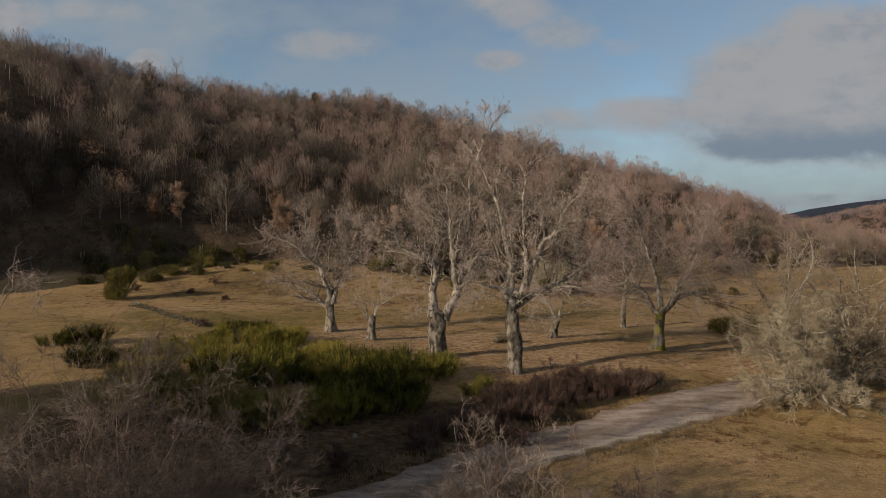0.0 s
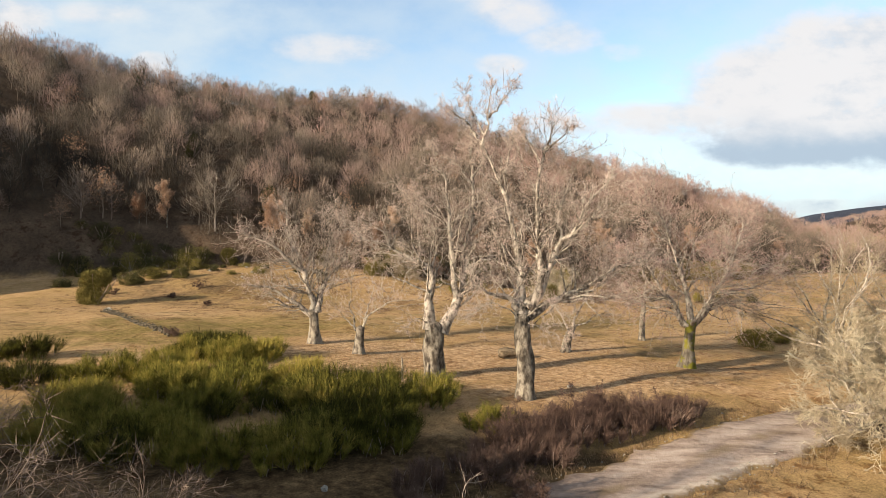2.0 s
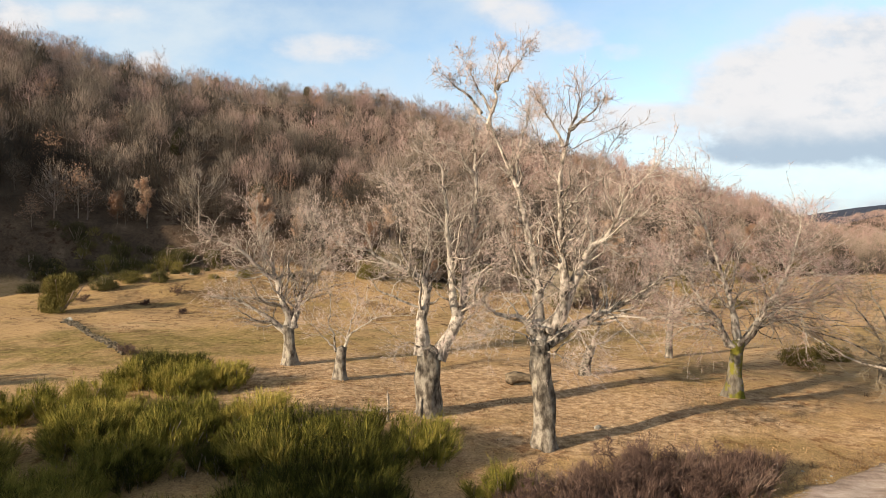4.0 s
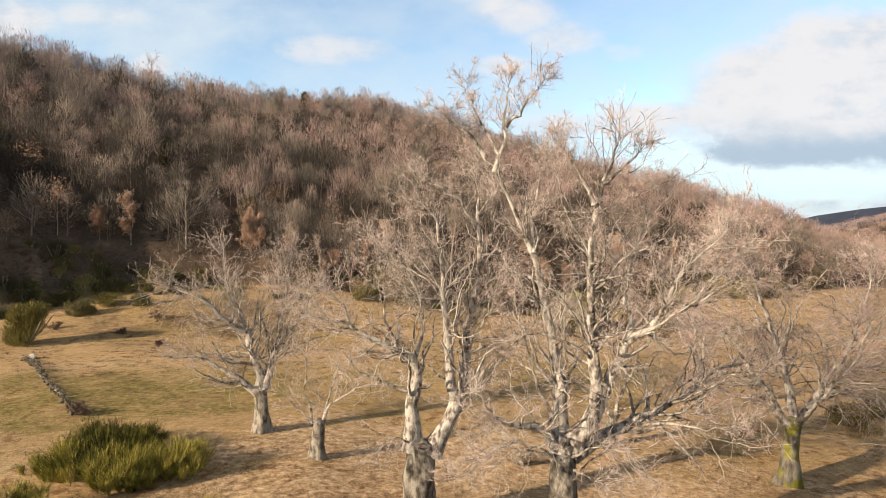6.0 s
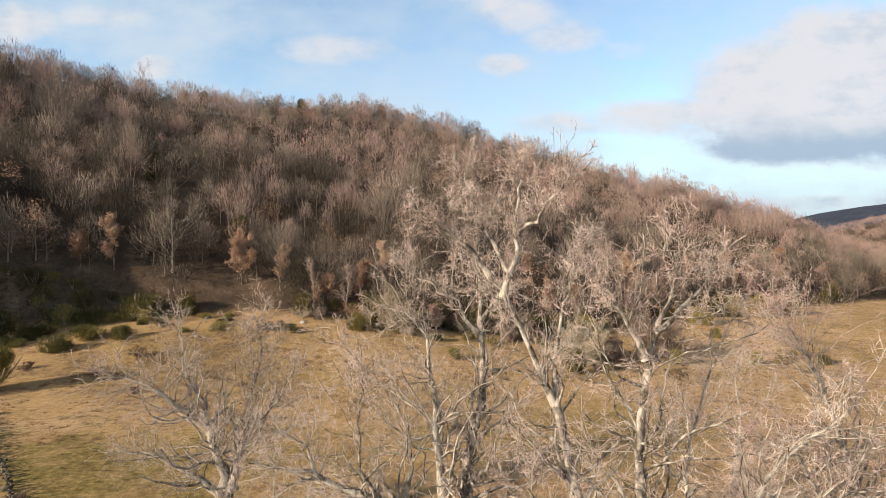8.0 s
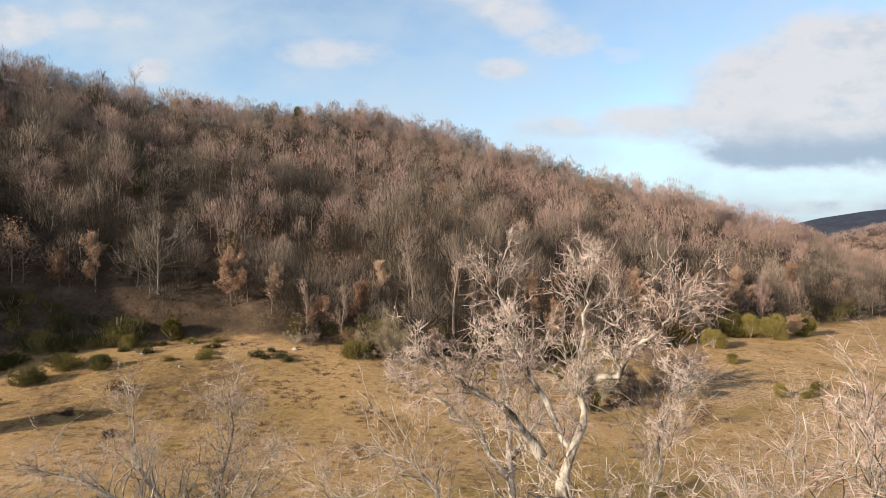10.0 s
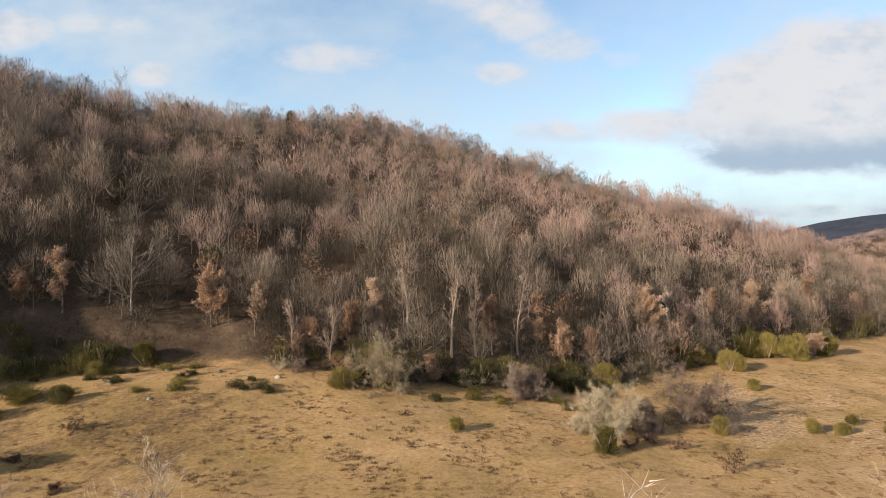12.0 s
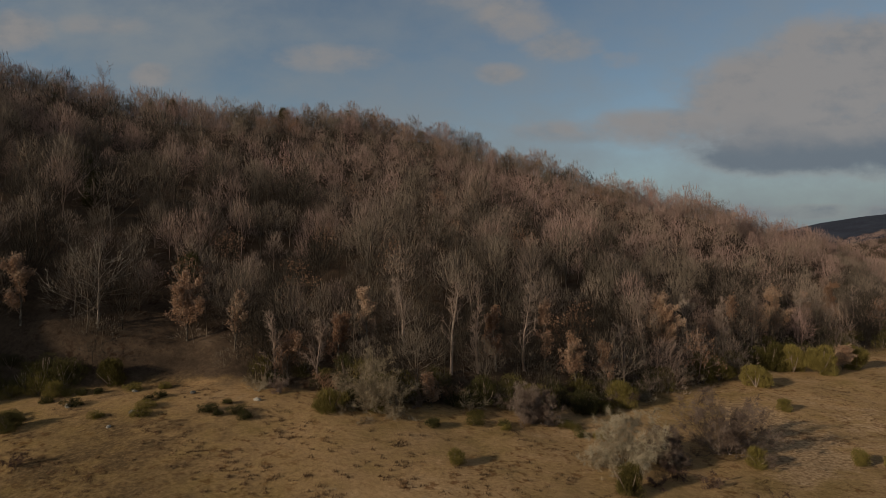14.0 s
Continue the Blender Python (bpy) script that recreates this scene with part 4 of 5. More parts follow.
    for back in np.arange(-12, -27, -3.2):
        for along in np.arange(2, 36, 2.9):
            b, a = back + rng.uniform(-1.2, 1.2), along + rng.uniform(-1.2, 1.2)
            x, y = 0.84 * b - 0.54 * a, 0.54 * b + 0.84 * a
            if road_near(x, y) < 2.6:
                continue
            k = (np.interp(a, [2, 8, 12, 14, 17.5, 19.5, 24, 29, 32, 36], [12, 12, 11, 9, 9, 18.5, 19.5, 18, 12, 7]) - b) / 3.08 / 8.6 * rng.uniform(0.9, 1.02)
            plant(grove, dense[rng.randint(5)], [(x, y, float(height(x, y)) - 0.2)], np.array([rng.uniform(0, 6.28)]), [(k, k)], [float(rng.uniform(0.2, 0.7))])
            plant(grove, low[rng.randint(3)], [(x + 1.2, y, float(height(x, y)) - 0.2)], np.array([rng.uniform(0, 6.28)]), [(1, 1)], [float(rng.uniform(0.2, 0.7))])
    tagged(new("trackside_grove", grove.mesh("trackside_grove", WOODS, smooth=False, attribute="tone")), "unseen bare grove added beside the track to shade the near ground", "woods", kind="stuff")


make_woods()


# ---------------------------------------------------------------- old trees of the meadow
pollard("pollard_tree", "tall old pollard with pale forked limbs and reddish twigs", (4.1, 34.1),
        [(-0.05, 0, -0.1), (-0.03, 0, 1.5), (-0.2, 0, 3.0), (-0.25, 0, 4.3)], [0.64, 0.54, 0.5, 0.56],
        [(0.44, [(-0.24, 0, 4.07), (-0.35, 0.1, 5.71), (-0.41, 0.2, 6.74), (-0.65, 0.4, 8.42), (-1.06, 0.5, 10.11), (-1.59, 0.5, 11.17), (-2.18, 0.5, 12.44), (-2.65, 0.5, 13.2)]),
         (0.13, [(-2.54, 0.5, 13.18), (-3.4, 0.3, 14.08), (-3.9, 0.2, 14.45), (-4.3, 0.1, 14.75)]),
         (0.16, [(-2.23, 0.5, 12.52), (-1.97, 0.5, 13.71), (-1.88, 0.6, 14.7), (-1.8, 0.7, 15.5), (-1.72, 0.8, 16.1)]),
         (0.11, [(-2.06, 0.5, 13.28), (-2.62, 0.9, 14.4), (-2.92, 1.2, 15.2), (-3.15, 1.4, 15.85)]),
         (0.11, [(-1.93, 0.5, 14.13), (-1.4, 0, 14.7), (-1.08, -0.3, 15.2), (-0.8, -0.4, 15.75)]),
         (0.14, [(-1.06, 0.5, 10.22), (-0.95, 0.8, 11.7), (-0.8, 1.0, 12.8), (-0.45, 1.2, 13.5), (-0.05, 1.4, 14.0)]),
         (0.36, [(0.01, -0.2, 4.72), (0.6, -0.6, 6.09), (0.48, -0.9, 7.61), (0.3, -1.0, 8.99), (0.28, -1.2, 10.75), (0.53, -1.2, 12.02), (0.87, -1.3, 12.9), (1.03, -1.3, 13.5)]),
         (0.12, [(0.37, -1.2, 11.63), (-0.15, -1.4, 12.56), (-0.44, -1.6, 13.0), (-0.88, -1.7, 13.36)]),
         (0.12, [(0.57, -1.2, 12.21), (1.44, -1.0, 12.84), (1.8, -0.9, 13.2), (1.95, -0.9, 13.5)]),
         (0.32, [(0.46, -0.3, 5.15), (1.04, -0.7, 6.6), (1.39, -1.2, 7.81), (2.04, -1.5, 8.36), (2.49, -1.8, 9.44), (3.27, -2.1, 10.36), (3.66, -2.3, 10.98)]),
         (0.15, [(1.71, -1.3, 8.11), (2.33, -1.8, 8.87), (3.04, -2.2, 9.04), (4.09, -2.6, 9.63), (5.26, -3.0, 9.45)]),
         (0.13, [(1.35, -1.2, 7.72), (1.47, -0.6, 9.31), (1.86, -0.2, 10.56), (2.33, 0, 11.62), (2.97, 0.2, 12.38)]),
         (0.33, [(0.05, 0, 4.17), (1.61, 0.2, 5.03), (3.03, 0.4, 5.64), (3.95, 0.5, 6.13), (4.97, 0.6, 6.68), (6.44, 0.7, 7.18)]),
         (0.11, [(1.92, 0.2, 5.12), (3.25, -0.5, 5.21), (4.21, -0.9, 5.35), (5.07, -1.2, 5.62)]),
         (0.25, [(-0.42, -0.1, 4.5), (-1.09, -0.5, 5.21), (-2.04, -0.9, 5.43), (-2.51, -1.1, 5.81), (-2.99, -1.3, 6.45)]),
         (0.07, [(-0.48, -0.2, 4.11), (-1.64, -0.9, 4.87), (-2.68, -1.5, 4.45), (-3.74, -1.9, 4.14)]),
         (0.07, [(-0.03, -0.2, 3.8), (0.81, -1.0, 3.63), (1.82, -1.6, 3.32)]),
         (0.08, [(-0.07, -0.2, 4.11), (0.52, -1.0, 4.81), (1.06, -1.6, 4.91), (1.61, -2.0, 4.41)]),
         (0.12, [(-0.61, 0, 5.1), (-1.17, -0.3, 6.37), (-1.32, -0.4, 7.49), (-1.65, -0.4, 8.51), (-1.78, -0.3, 9.63)])],
        101, branches=27, boughs=6, twigs=4, slender=0.85, reach=0.78)
pollard("pollard_tree", "old pollard with a hollow split trunk and crooked limbs", (-0.4, 38.2),
        [(-0.1, 0, -0.1), (-0.15, 0, 1.0), (-0.2, 0, 2.0), (-0.15, 0, 3.1)], [0.86, 0.72, 0.7, 0.76],
        [(0.46, [(-0.43, 0, 2.82), (-0.57, -0.2, 4.45), (-0.32, -0.3, 5.67), (-0.49, -0.4, 6.36), (-1.28, -0.5, 6.66), (-2.1, -0.5, 7.14), (-2.71, -0.6, 7.57), (-2.95, -0.6, 8.34), (-3.94, -0.7, 8.82)]),
         (0.5, [(0.23, 0.1, 2.68), (0.85, 0.2, 3.9), (1.23, 0.4, 5.11), (1.48, 0.5, 6.6), (1.74, 0.6, 8.35), (1.94, 0.7, 9.87), (2.0, 0.8, 11.39), (1.85, 0.9, 12.8), (1.8, 1.0, 13.6)]),
         (0.3, [(1.15, 0.3, 4.75), (0.85, -0.1, 6.63), (0.72, -0.3, 8.1), (0.6, -0.4, 9.31), (0.31, -0.4, 10.76), (-0.08, -0.4, 11.85), (-0.8, -0.5, 12.15)]),
         (0.13, [(-1.04, -0.5, 6.66), (-1.42, -0.9, 8.1), (-1.23, -1.2, 9.51), (-1.38, -1.4, 10.77)]),
         (0.14, [(-0.42, -0.3, 6.04), (-0.02, 0.4, 7.6), (-0.61, 0.8, 9.11), (-1.57, 1.1, 10.28), (-2.43, 1.3, 11.45)]),
         (0.14, [(1.48, 0.5, 6.48), (2.08, 0, 7.37), (2.34, -0.4, 8.34), (2.87, -0.7, 9.42)]),
         (0.12, [(2.0, 0.8, 11.14), (1.07, 1.0, 12.31), (0.15, 1.2, 12.78), (-0.68, 1.3, 13.39)]),
         (0.12, [(2.02, 0.8, 11.64), (2.57, 0.6, 12.37), (2.98, 0.5, 13.23)]),
         (0.1, [(-2.76, -0.6, 7.57), (-3.55, -0.9, 7.75), (-4.44, -1.2, 8.1), (-5.1, -1.4, 8.91)]),
         (0.08, [(-0.5, -0.2, 3.23), (-1.25, -0.9, 3.48), (-1.74, -1.3, 2.97)]),
         (0.13, [(0.6, 0.2, 3.28), (1.76, 1.0, 4.4), (2.64, 1.6, 5.5), (3.13, 2.0, 6.78)])],
        102, branches=26, boughs=6, twigs=4, flare=0.35, reach=0.8, slender=0.85)
pollard("pollard_tree", "spreading old pollard with a broad grey trunk", (-9.5, 48.6),
        [(0, 0, -0.1), (0, 0, 1.0), (-0.1, 0, 2.6)], [0.66, 0.5, 0.52],
        [(0.24, [(-0.3, 0, 2.3), (-1.4, -0.3, 3.2), (-3.0, -0.6, 4.2), (-4.6, -0.8, 4.4)]),
         (0.28, [(-0.1, 0, 2.5), (-0.5, 0, 4.2), (-1.2, 0.1, 6.0), (-1.9, 0.2, 8.0), (-2.2, 0.2, 10.2)]),
         (0.24, [(0.2, 0, 2.5), (0.4, 0.2, 3.9), (1.2, 0.3, 5.3), (2.2, 0.4, 6.4), (3.0, 0.4, 7.8)]),
         (0.2, [(-0.7, 0, 5.0), (-2.2, -0.8, 6.6), (-3.6, -1.2, 7.6), (-4.9, -1.4, 8.2)]),
         (0.18, [(0.1, 0.2, 3.0), (0.6, 1.2, 5.4), (0.9, 2.0, 8.0), (0.8, 2.4, 9.8)])],
        103, stout=1.75, branches=38, boughs=6, twigs=4, reach=1.0, slender=0.9)
pollard("pollard_tree", "short pollard with a stubby cut trunk and thin upright shoots", (-5.7, 44.7),
        [(0, 0, -0.1), (0, 0, 0.8), (0.1, 0, 1.9)], [0.5, 0.4, 0.48],
        [(0.15, [(-0.2, 0, 1.7), (-0.5, 0, 2.9), (-0.5, 0, 4.6), (-0.4, 0.1, 6.6)]),
         (0.16, [(0.2, 0, 1.7), (0.7, -0.3, 2.7), (1.9, -0.7, 3.6), (3.6, -1.0, 3.8), (5.2, -1.2, 3.7)]),
         (0.13, [(0.2, 0.2, 1.8), (0.6, 0.4, 3.4), (0.8, 0.4, 5.0), (0.9, 0.5, 6.8)]),
         (0.10, [(-0.3, 0, 1.8), (-1.3, -0.3, 3.0), (-2.0, -0.4, 4.3)])],
        104, branches=10, boughs=6, twigs=5)
pollard("pollard_tree", "wide-crowned pollard with a moss-covered trunk", (15.7, 42.8),
        [(0, 0, -0.1), (0.1, 0, 1.4), (0.3, 0, 3.1)], [0.62, 0.46, 0.5],
        [(0.24, [(0.1, 0, 2.8), (-1.0, -0.2, 4.2), (-2.0, -0.5, 5.6), (-3.2, -0.8, 6.8), (-4.6, -1.0, 7.6)]),
         (0.25, [(0.3, 0, 3.0), (0.2, 0.4, 5.0), (-0.4, 0.8, 7.2), (-1.0, 1.0, 9.2), (-1.8, 1.1, 10.8), (-2.6, 1.2, 12.0)]),
         (0.24, [(0.5, 0, 3.0), (1.6, -0.2, 4.8), (2.6, -0.4, 6.6), (3.2, -0.4, 8.8), (3.3, -0.4, 9.8)]),
         (0.2, [(0.5, 0, 2.9), (2.0, 0.6, 4.2), (3.8, 1.0, 5.0), (5.6, 1.2, 5.4), (7.4, 1.3, 6.2)]),
         (0.16, [(0.2, -0.2, 2.9), (0.6, -1.6, 4.6), (1.0, -2.8, 6.4), (1.2, -3.4, 7.9)]),
         (0.13, [(0.0, 0, 3.0), (-1.8, 0.9, 4.0), (-3.8, 1.6, 4.6)])],
        105, stout=1.5, trunk_material=MOSSY, branches=34, boughs=7, twigs=5, reach=1.25, lift=-0.01, slender=0.9, twig_material=ROSE)
pollard("pollard_tree", "smaller leaning pollard behind the tall one", (8.8, 47.4),
        [(0, 0, -0.1), (0.15, 0, 0.9), (0.5, 0, 1.9)], [0.5, 0.36, 0.4],
        [(0.18, [(0.5, 0, 1.7), (1.3, 0.2, 3.4), (2.0, 0.4, 5.4), (2.3, 0.5, 7.4)]),
         (0.16, [(0.4, 0, 1.7), (-0.6, 0.2, 3.2), (-1.6, 0.3, 4.6), (-2.2, 0.3, 6.2)]),
         (0.13, [(0.6, 0, 1.8), (2.2, -0.4, 2.9), (3.7, -0.6, 3.6)])],
        106, branches=11, boughs=6, twigs=4, reach=1.25)
pollard("slim_tree", "slender pale-barked tree with a light crown", (16.6, 54.2),
        [(0, 0, -0.1), (0.05, 0, 1.6), (0.2, 0, 3.6)], [0.36, 0.27, 0.24],
        [(0.17, [(0.2, 0, 3.3), (0.3, 0, 5.2), (0.0, 0.1, 7.4), (0.3, 0.2, 9.6)]),
         (0.12, [(0.2, 0, 3.4), (1.4, 0.2, 4.8), (2.3, 0.3, 6.6)]),
         (0.12, [(0.2, 0, 3.4), (-1.1, 0.2, 5.0), (-1.8, 0.3, 6.9)])],
        107, branches=11, boughs=6, twigs=4, reach=1.25)
pollard("slim_tree", "bare tree with a bushy crown at the pasture's edge", (27.0, 47.0),
        [(0, 0, -0.1), (0.05, 0, 1.2), (0.1, 0, 2.4)], [0.45, 0.34, 0.32],
        [(0.2, [(0.1, 0, 2.2), (0.6, 0, 4.2), (0.8, 0.1, 6.4), (0.6, 0.2, 8.4)]),
         (0.16, [(0.1, 0, 2.3), (-1.2, 0.2, 4.0), (-2.4, 0.3, 5.8), (-3.0, 0.3, 7.2)]),
         (0.16, [(0.1, 0, 2.3), (1.8, 0.2, 3.8), (3.3, 0.3, 5.2), (4.2, 0.3, 6.6)])],
        108, branches=15, boughs=7, twigs=5, reach=1.15, twig_material=ROSE)
pollard("slim_tree", "bare tree beside the track with drooping outer twigs", (-13.6, 11.6),
        [(0, 0, -0.1), (0.05, 0, 1.6), (0.1, 0, 3.2)], [0.4, 0.3, 0.28],
        [(0.18, [(0.1, 0, 3.0), (0.2, 0, 5.4), (0.5, 0.1, 7.8), (0.7, 0.2, 10.2)]),
         (0.14, [(0.1, 0, 3.1), (1.6, 0.3, 5.0), (3.0, 0.5, 6.4), (4.0, 0.5, 7.4)]),
         (0.13, [(0.1, 0, 3.1), (1.5, -0.8, 4.4), (2.8, -1.2, 5.0), (3.7, -1.3, 4.7)]),
         (0.14, [(0.1, 0, 3.1), (-1.4, 0.4, 5.0), (-2.6, 0.6, 6.8)])],
        109, branches=13, boughs=6, twigs=5, lift=0.0, reach=0.45)

# ---------------------------------------------------------------- thorn bushes and thickets
THORN = "lichen-covered hawthorn bush, dense bare grey-yellow twigs"
bare_bush("hawthorn", THORN, (18.6, 29.8), 3.5, 5.2, 26, 201, LIMB, HAW, spread=96, boughs=16, twigs=9, sprig=4, thick=0.075, crown=1.0, trunk=0.3, bent=True, group="hawthorns", stem_parts=True, fine_r=1.3, sprig_long=(0.12, 0.36))
bare_bush("hawthorn", THORN, (23.0, 32.4), 3.5, 5.2, 22, 202, LIMB, HAW, spread=96, boughs=14, twigs=9, sprig=4, thick=0.07, crown=0.8, trunk=0.28, group="hawthorns", stem_parts=True, fine_r=1.3, sprig_long=(0.12, 0.36))
bare_bush("hawthorn", "tall lichened hawthorn with a rounded bare crown", (24.6, 41.0), 4.4, 8.6, 20, 203, LIMB, HAW, spread=82, boughs=12, twigs=8, sprig=3, thick=0.1, crown=1.6, trunk=0.32, group="hawthorns", stem_parts=True, fine_r=1.3, sprig_long=(0.12, 0.36))
bare_bush("hawthorn", "tall lichened hawthorn with a rounded bare crown", (30.8, 43.5), 4.6, 9.2, 20, 204, LIMB, HAW, spread=82, boughs=12, twigs=8, sprig=3, thick=0.1, crown=1.6, trunk=0.32, group="hawthorns", stem_parts=True, fine_r=1.3, sprig_long=(0.12, 0.36))
bare_bush("thorn_thicket", "big grey thorn bush with tangled bare twigs beside the track", (-7.0, 10.4), 4.2, 6.6, 110, 205, THICKET, THICKET, spread=88, boughs=14, twigs=9, sprig=3, thick=0.016, arch=-0.01, fine_r=0.62, sprig_long=(0.12, 0.42), group="roadside thickets", stem_parts=True, wander=0.12)
bare_bush("thorn_thicket", "grey thorn bush with tangled bare twigs", (-10.4, 7.6), 3.2, 5.4, 50, 206, THICKET, THICKET, spread=84, boughs=12, twigs=8, sprig=3, thick=0.016, arch=-0.01, fine_r=0.62, sprig_long=(0.12, 0.42), group="roadside thickets", stem_parts=True, wander=0.12)
bare_bush("sapling_clump", "clump of thin upright bare saplings by the track", (1.2, 13.4), 1.7, 4.4, 70, 207, THICKET, THICKET, spread=30, boughs=7, twigs=5, thick=0.016, arch=0.03, group="roadside saplings", stem_parts=True)
bare_bush("sapling_clump", "small clump of bare saplings in dry grass", (4.6, 14.3), 0.9, 3.0, 22, 208, THICKET, THICKET, spread=20, boughs=6, twigs=4, thick=0.025, arch=0.03, group="roadside saplings", stem_parts=True)
rng = np.random.RandomState(7)
for i, (x, y, r, h) in enumerate(((3.4, 28.4, 1.8, 2.0), (5.4, 29.3, 1.9, 2.0), (7.5, 30.2, 1.9, 1.9), (9.7, 31.0, 1.7, 1.6), (4.0, 26.6, 1.4, 1.2), (1.8, 25.0, 1.3, 1.1), (2.6, 23.4, 1.0, 1.4), (-1.0, 22.6, 1.1, 0.9), (-6.5, 21.5, 1.3, 0.9), (-4.0, 20.6, 1.0, 0.7))):
    bare_bush("bramble", "low dark reddish bramble thicket at the track's edge", (x, y), r, h, 14, 220 + i, BRAMBLE, BRAMBLE, spread=66, boughs=6, twigs=5, sprig=2, fine_r=1.5, thick=0.016, arch=-0.06, group="brambles")

for i, (x, y, v) in enumerate(((3.0, 28.0, 0), (4.4, 28.4, 1), (5.6, 28.9, 0), (6.8, 29.5, 2), (8.1, 30.0, 1), (9.3, 30.6, 0), (10.6, 31.2, 2), (4.9, 29.8, 2), (7.2, 30.9, 0), (2.2, 26.6, 1), (3.6, 27.0, 2), (0.9, 25.2, 2), (-0.6, 24.0, 2))):
    green_shrub("bramble", "dark reddish-brown thicket of upright bare canes", (x, y), 330 + v, "broom", (1.25, 1.05, 1.3)[v], (1.75, 1.5, 1.2)[v], (1500, 1200, 1200)[v], BRAMBLE, group="brambles", twist=1.3 * i)

# ---------------------------------------------------------------- green broom, junipers, scrub in the pasture
k = 0
for cx, cy, rx, ry, n in ((-4.2, 31.0, 4.2, 3.0, 13), (-9.4, 33.0, 4.4, 3.6, 12), (-14.0, 36.0, 4.4, 3.4, 9), (-16.8, 44.5, 3.2, 2.2, 8), (-12.6, 43.0, 2.4, 1.8, 6), (-11.4, 28.8, 3.0, 1.2, 2), (-19.5, 36.0, 2.2, 2.0, 4), (-8.0, 26.8, 4.6, 1.8, 6), (-3.0, 27.6, 3.2, 1.2, 5), (-14.8, 31.4, 2.6, 2.2, 5), (-28.0, 42.5, 1.6, 1.0, 2), (-11.6, 27.6, 2.4, 1.2, 5), (-15.4, 28.4, 1.8, 1.2, 3)):
    for _ in range(n):
        a, s = rng.uniform(0, 6.28), math.sqrt(rng.uniform(0, 1))
        v = k % 4
        green_shrub("broom_bush", "dense green broom with upright rods", (cx + rx * s * math.cos(a), cy + ry * s * math.sin(a)), 300 + v, "broom", (1.5, 1.25, 1.7, 1.1)[v], (1.9, 1.5, 2.1, 1.25)[v], (1800, 1400, 2050, 1050)[v], BROOM, group="broom patch", twist=rng.uniform(0, 6.28))
        k += 1
green_shrub("broom_bush", "small green broom beside brambles", (2.0, 29.8), 303, "broom", 1.1, 1.25, 1300, BROOM, group="broom patch")

for x, y, r, h, name, mat_ in ((-42.0, 77.2, 2.0, 4.9, "juniper", JUNIPER), (-44.8, 90.5, 1.9, 2.3, "juniper", DUSK), (-36.2, 106.3, 1.5, 3.1, "juniper", JUNIPER), (-39.0, 94.2, 1.3, 1.9, "juniper", DUSK), (-40.3, 102.8, 1.1, 1.8, "juniper", JUNIPER),
                              (-10.6, 100.2, 1.9, 2.6, "juniper", JUNIPER), (-6.0, 100.8, 0.9, 1.8, "juniper", JUNIPER), (-8.6, 101.4, 1.2, 2.2, "juniper", DUSK), (16.4, 107.6, 2.0, 2.6, "juniper", DUSK), (22.0, 111.2, 2.1, 3.3, "juniper", JUNIPER), (19.2, 108.4, 1.3, 1.5, "juniper", JUNIPER),
                              (36.6, 124.2, 2.4, 4.0, "juniper", DUSK), (39.8, 124.6, 2.3, 3.6, "juniper", JUNIPER), (42.9, 120.6, 2.0, 3.4, "juniper", JUNIPER), (50.6, 131.2, 2.4, 4.6, "juniper", JUNIPER), (53.6, 130.0, 2.2, 4.3, "juniper", JUNIPER), (56.6, 128.4, 2.3, 4.4, "juniper", JUNIPER),
                              (64.6, 132.6, 2.1, 4.0, "juniper", JUNIPER), (1.7, 90.6, 0.8, 1.4, "juniper", JUNIPER), (41.0, 110.4, 0.9, 1.5, "juniper", JUNIPER), (38.6, 94.2, 0.8, 1.6, "juniper", JUNIPER), (41.4, 93.8, 0.8, 1.4, "juniper", JUNIPER), (44.4, 96.8, 0.7, 1.1, "juniper", JUNIPER),
                              (46.4, 93.6, 0.8, 1.5, "juniper", JUNIPER), (14.9, 86.0, 1.1, 2.6, "juniper", JUNIPER), (28.6, 93.1, 0.9, 1.9, "juniper", JUNIPER), (25.0, 52.0, 1.6, 1.7, "juniper", JUNIPER), (29.0, 55.0, 1.4, 1.4, "juniper", JUNIPER), (-0.5, 98.9, 0.9, 0.8, "juniper", DUSK)):
    green_shrub(name, "dense rounded juniper standing in the pasture" if mat_ is JUNIPER else "dark olive juniper clump on dry grass", (x, y), 400 + int(10 * r), "juniper", r, h, int(450 + 400 * r * h ** 0.7), mat_, group="junipers", twist=x)
for x in (*np.arange(-56, 92, 1.75), *np.arange(-8, 40, 2.6), *np.arange(-60, -39, 1.5), *np.arange(-58, -39, 1.9)):
    if -39 < x < -20:
        continue
    y = float(foot(x)) + (rng.uniform(-1.5, 6.0) if x < -34 else rng.uniform(1.2, 4.0))
    if x > 30 and rng.uniform() < 0.2:
        continue
    v = rng.randint(4)
    green_shrub("undergrowth_shrub", "dark evergreen undergrowth at the wood's edge", (x + rng.uniform(-0.8, 0.8), y), 450 + v, "juniper", (1.4, 1.8, 1.2, 2.0)[v], (1.9, 2.8, 1.5, 3.3)[v], (380, 520, 300, 640)[v], DUSK if rng.uniform() < 0.68 else JUNIPER, group="undergrowth", twist=rng.uniform(0, 6))
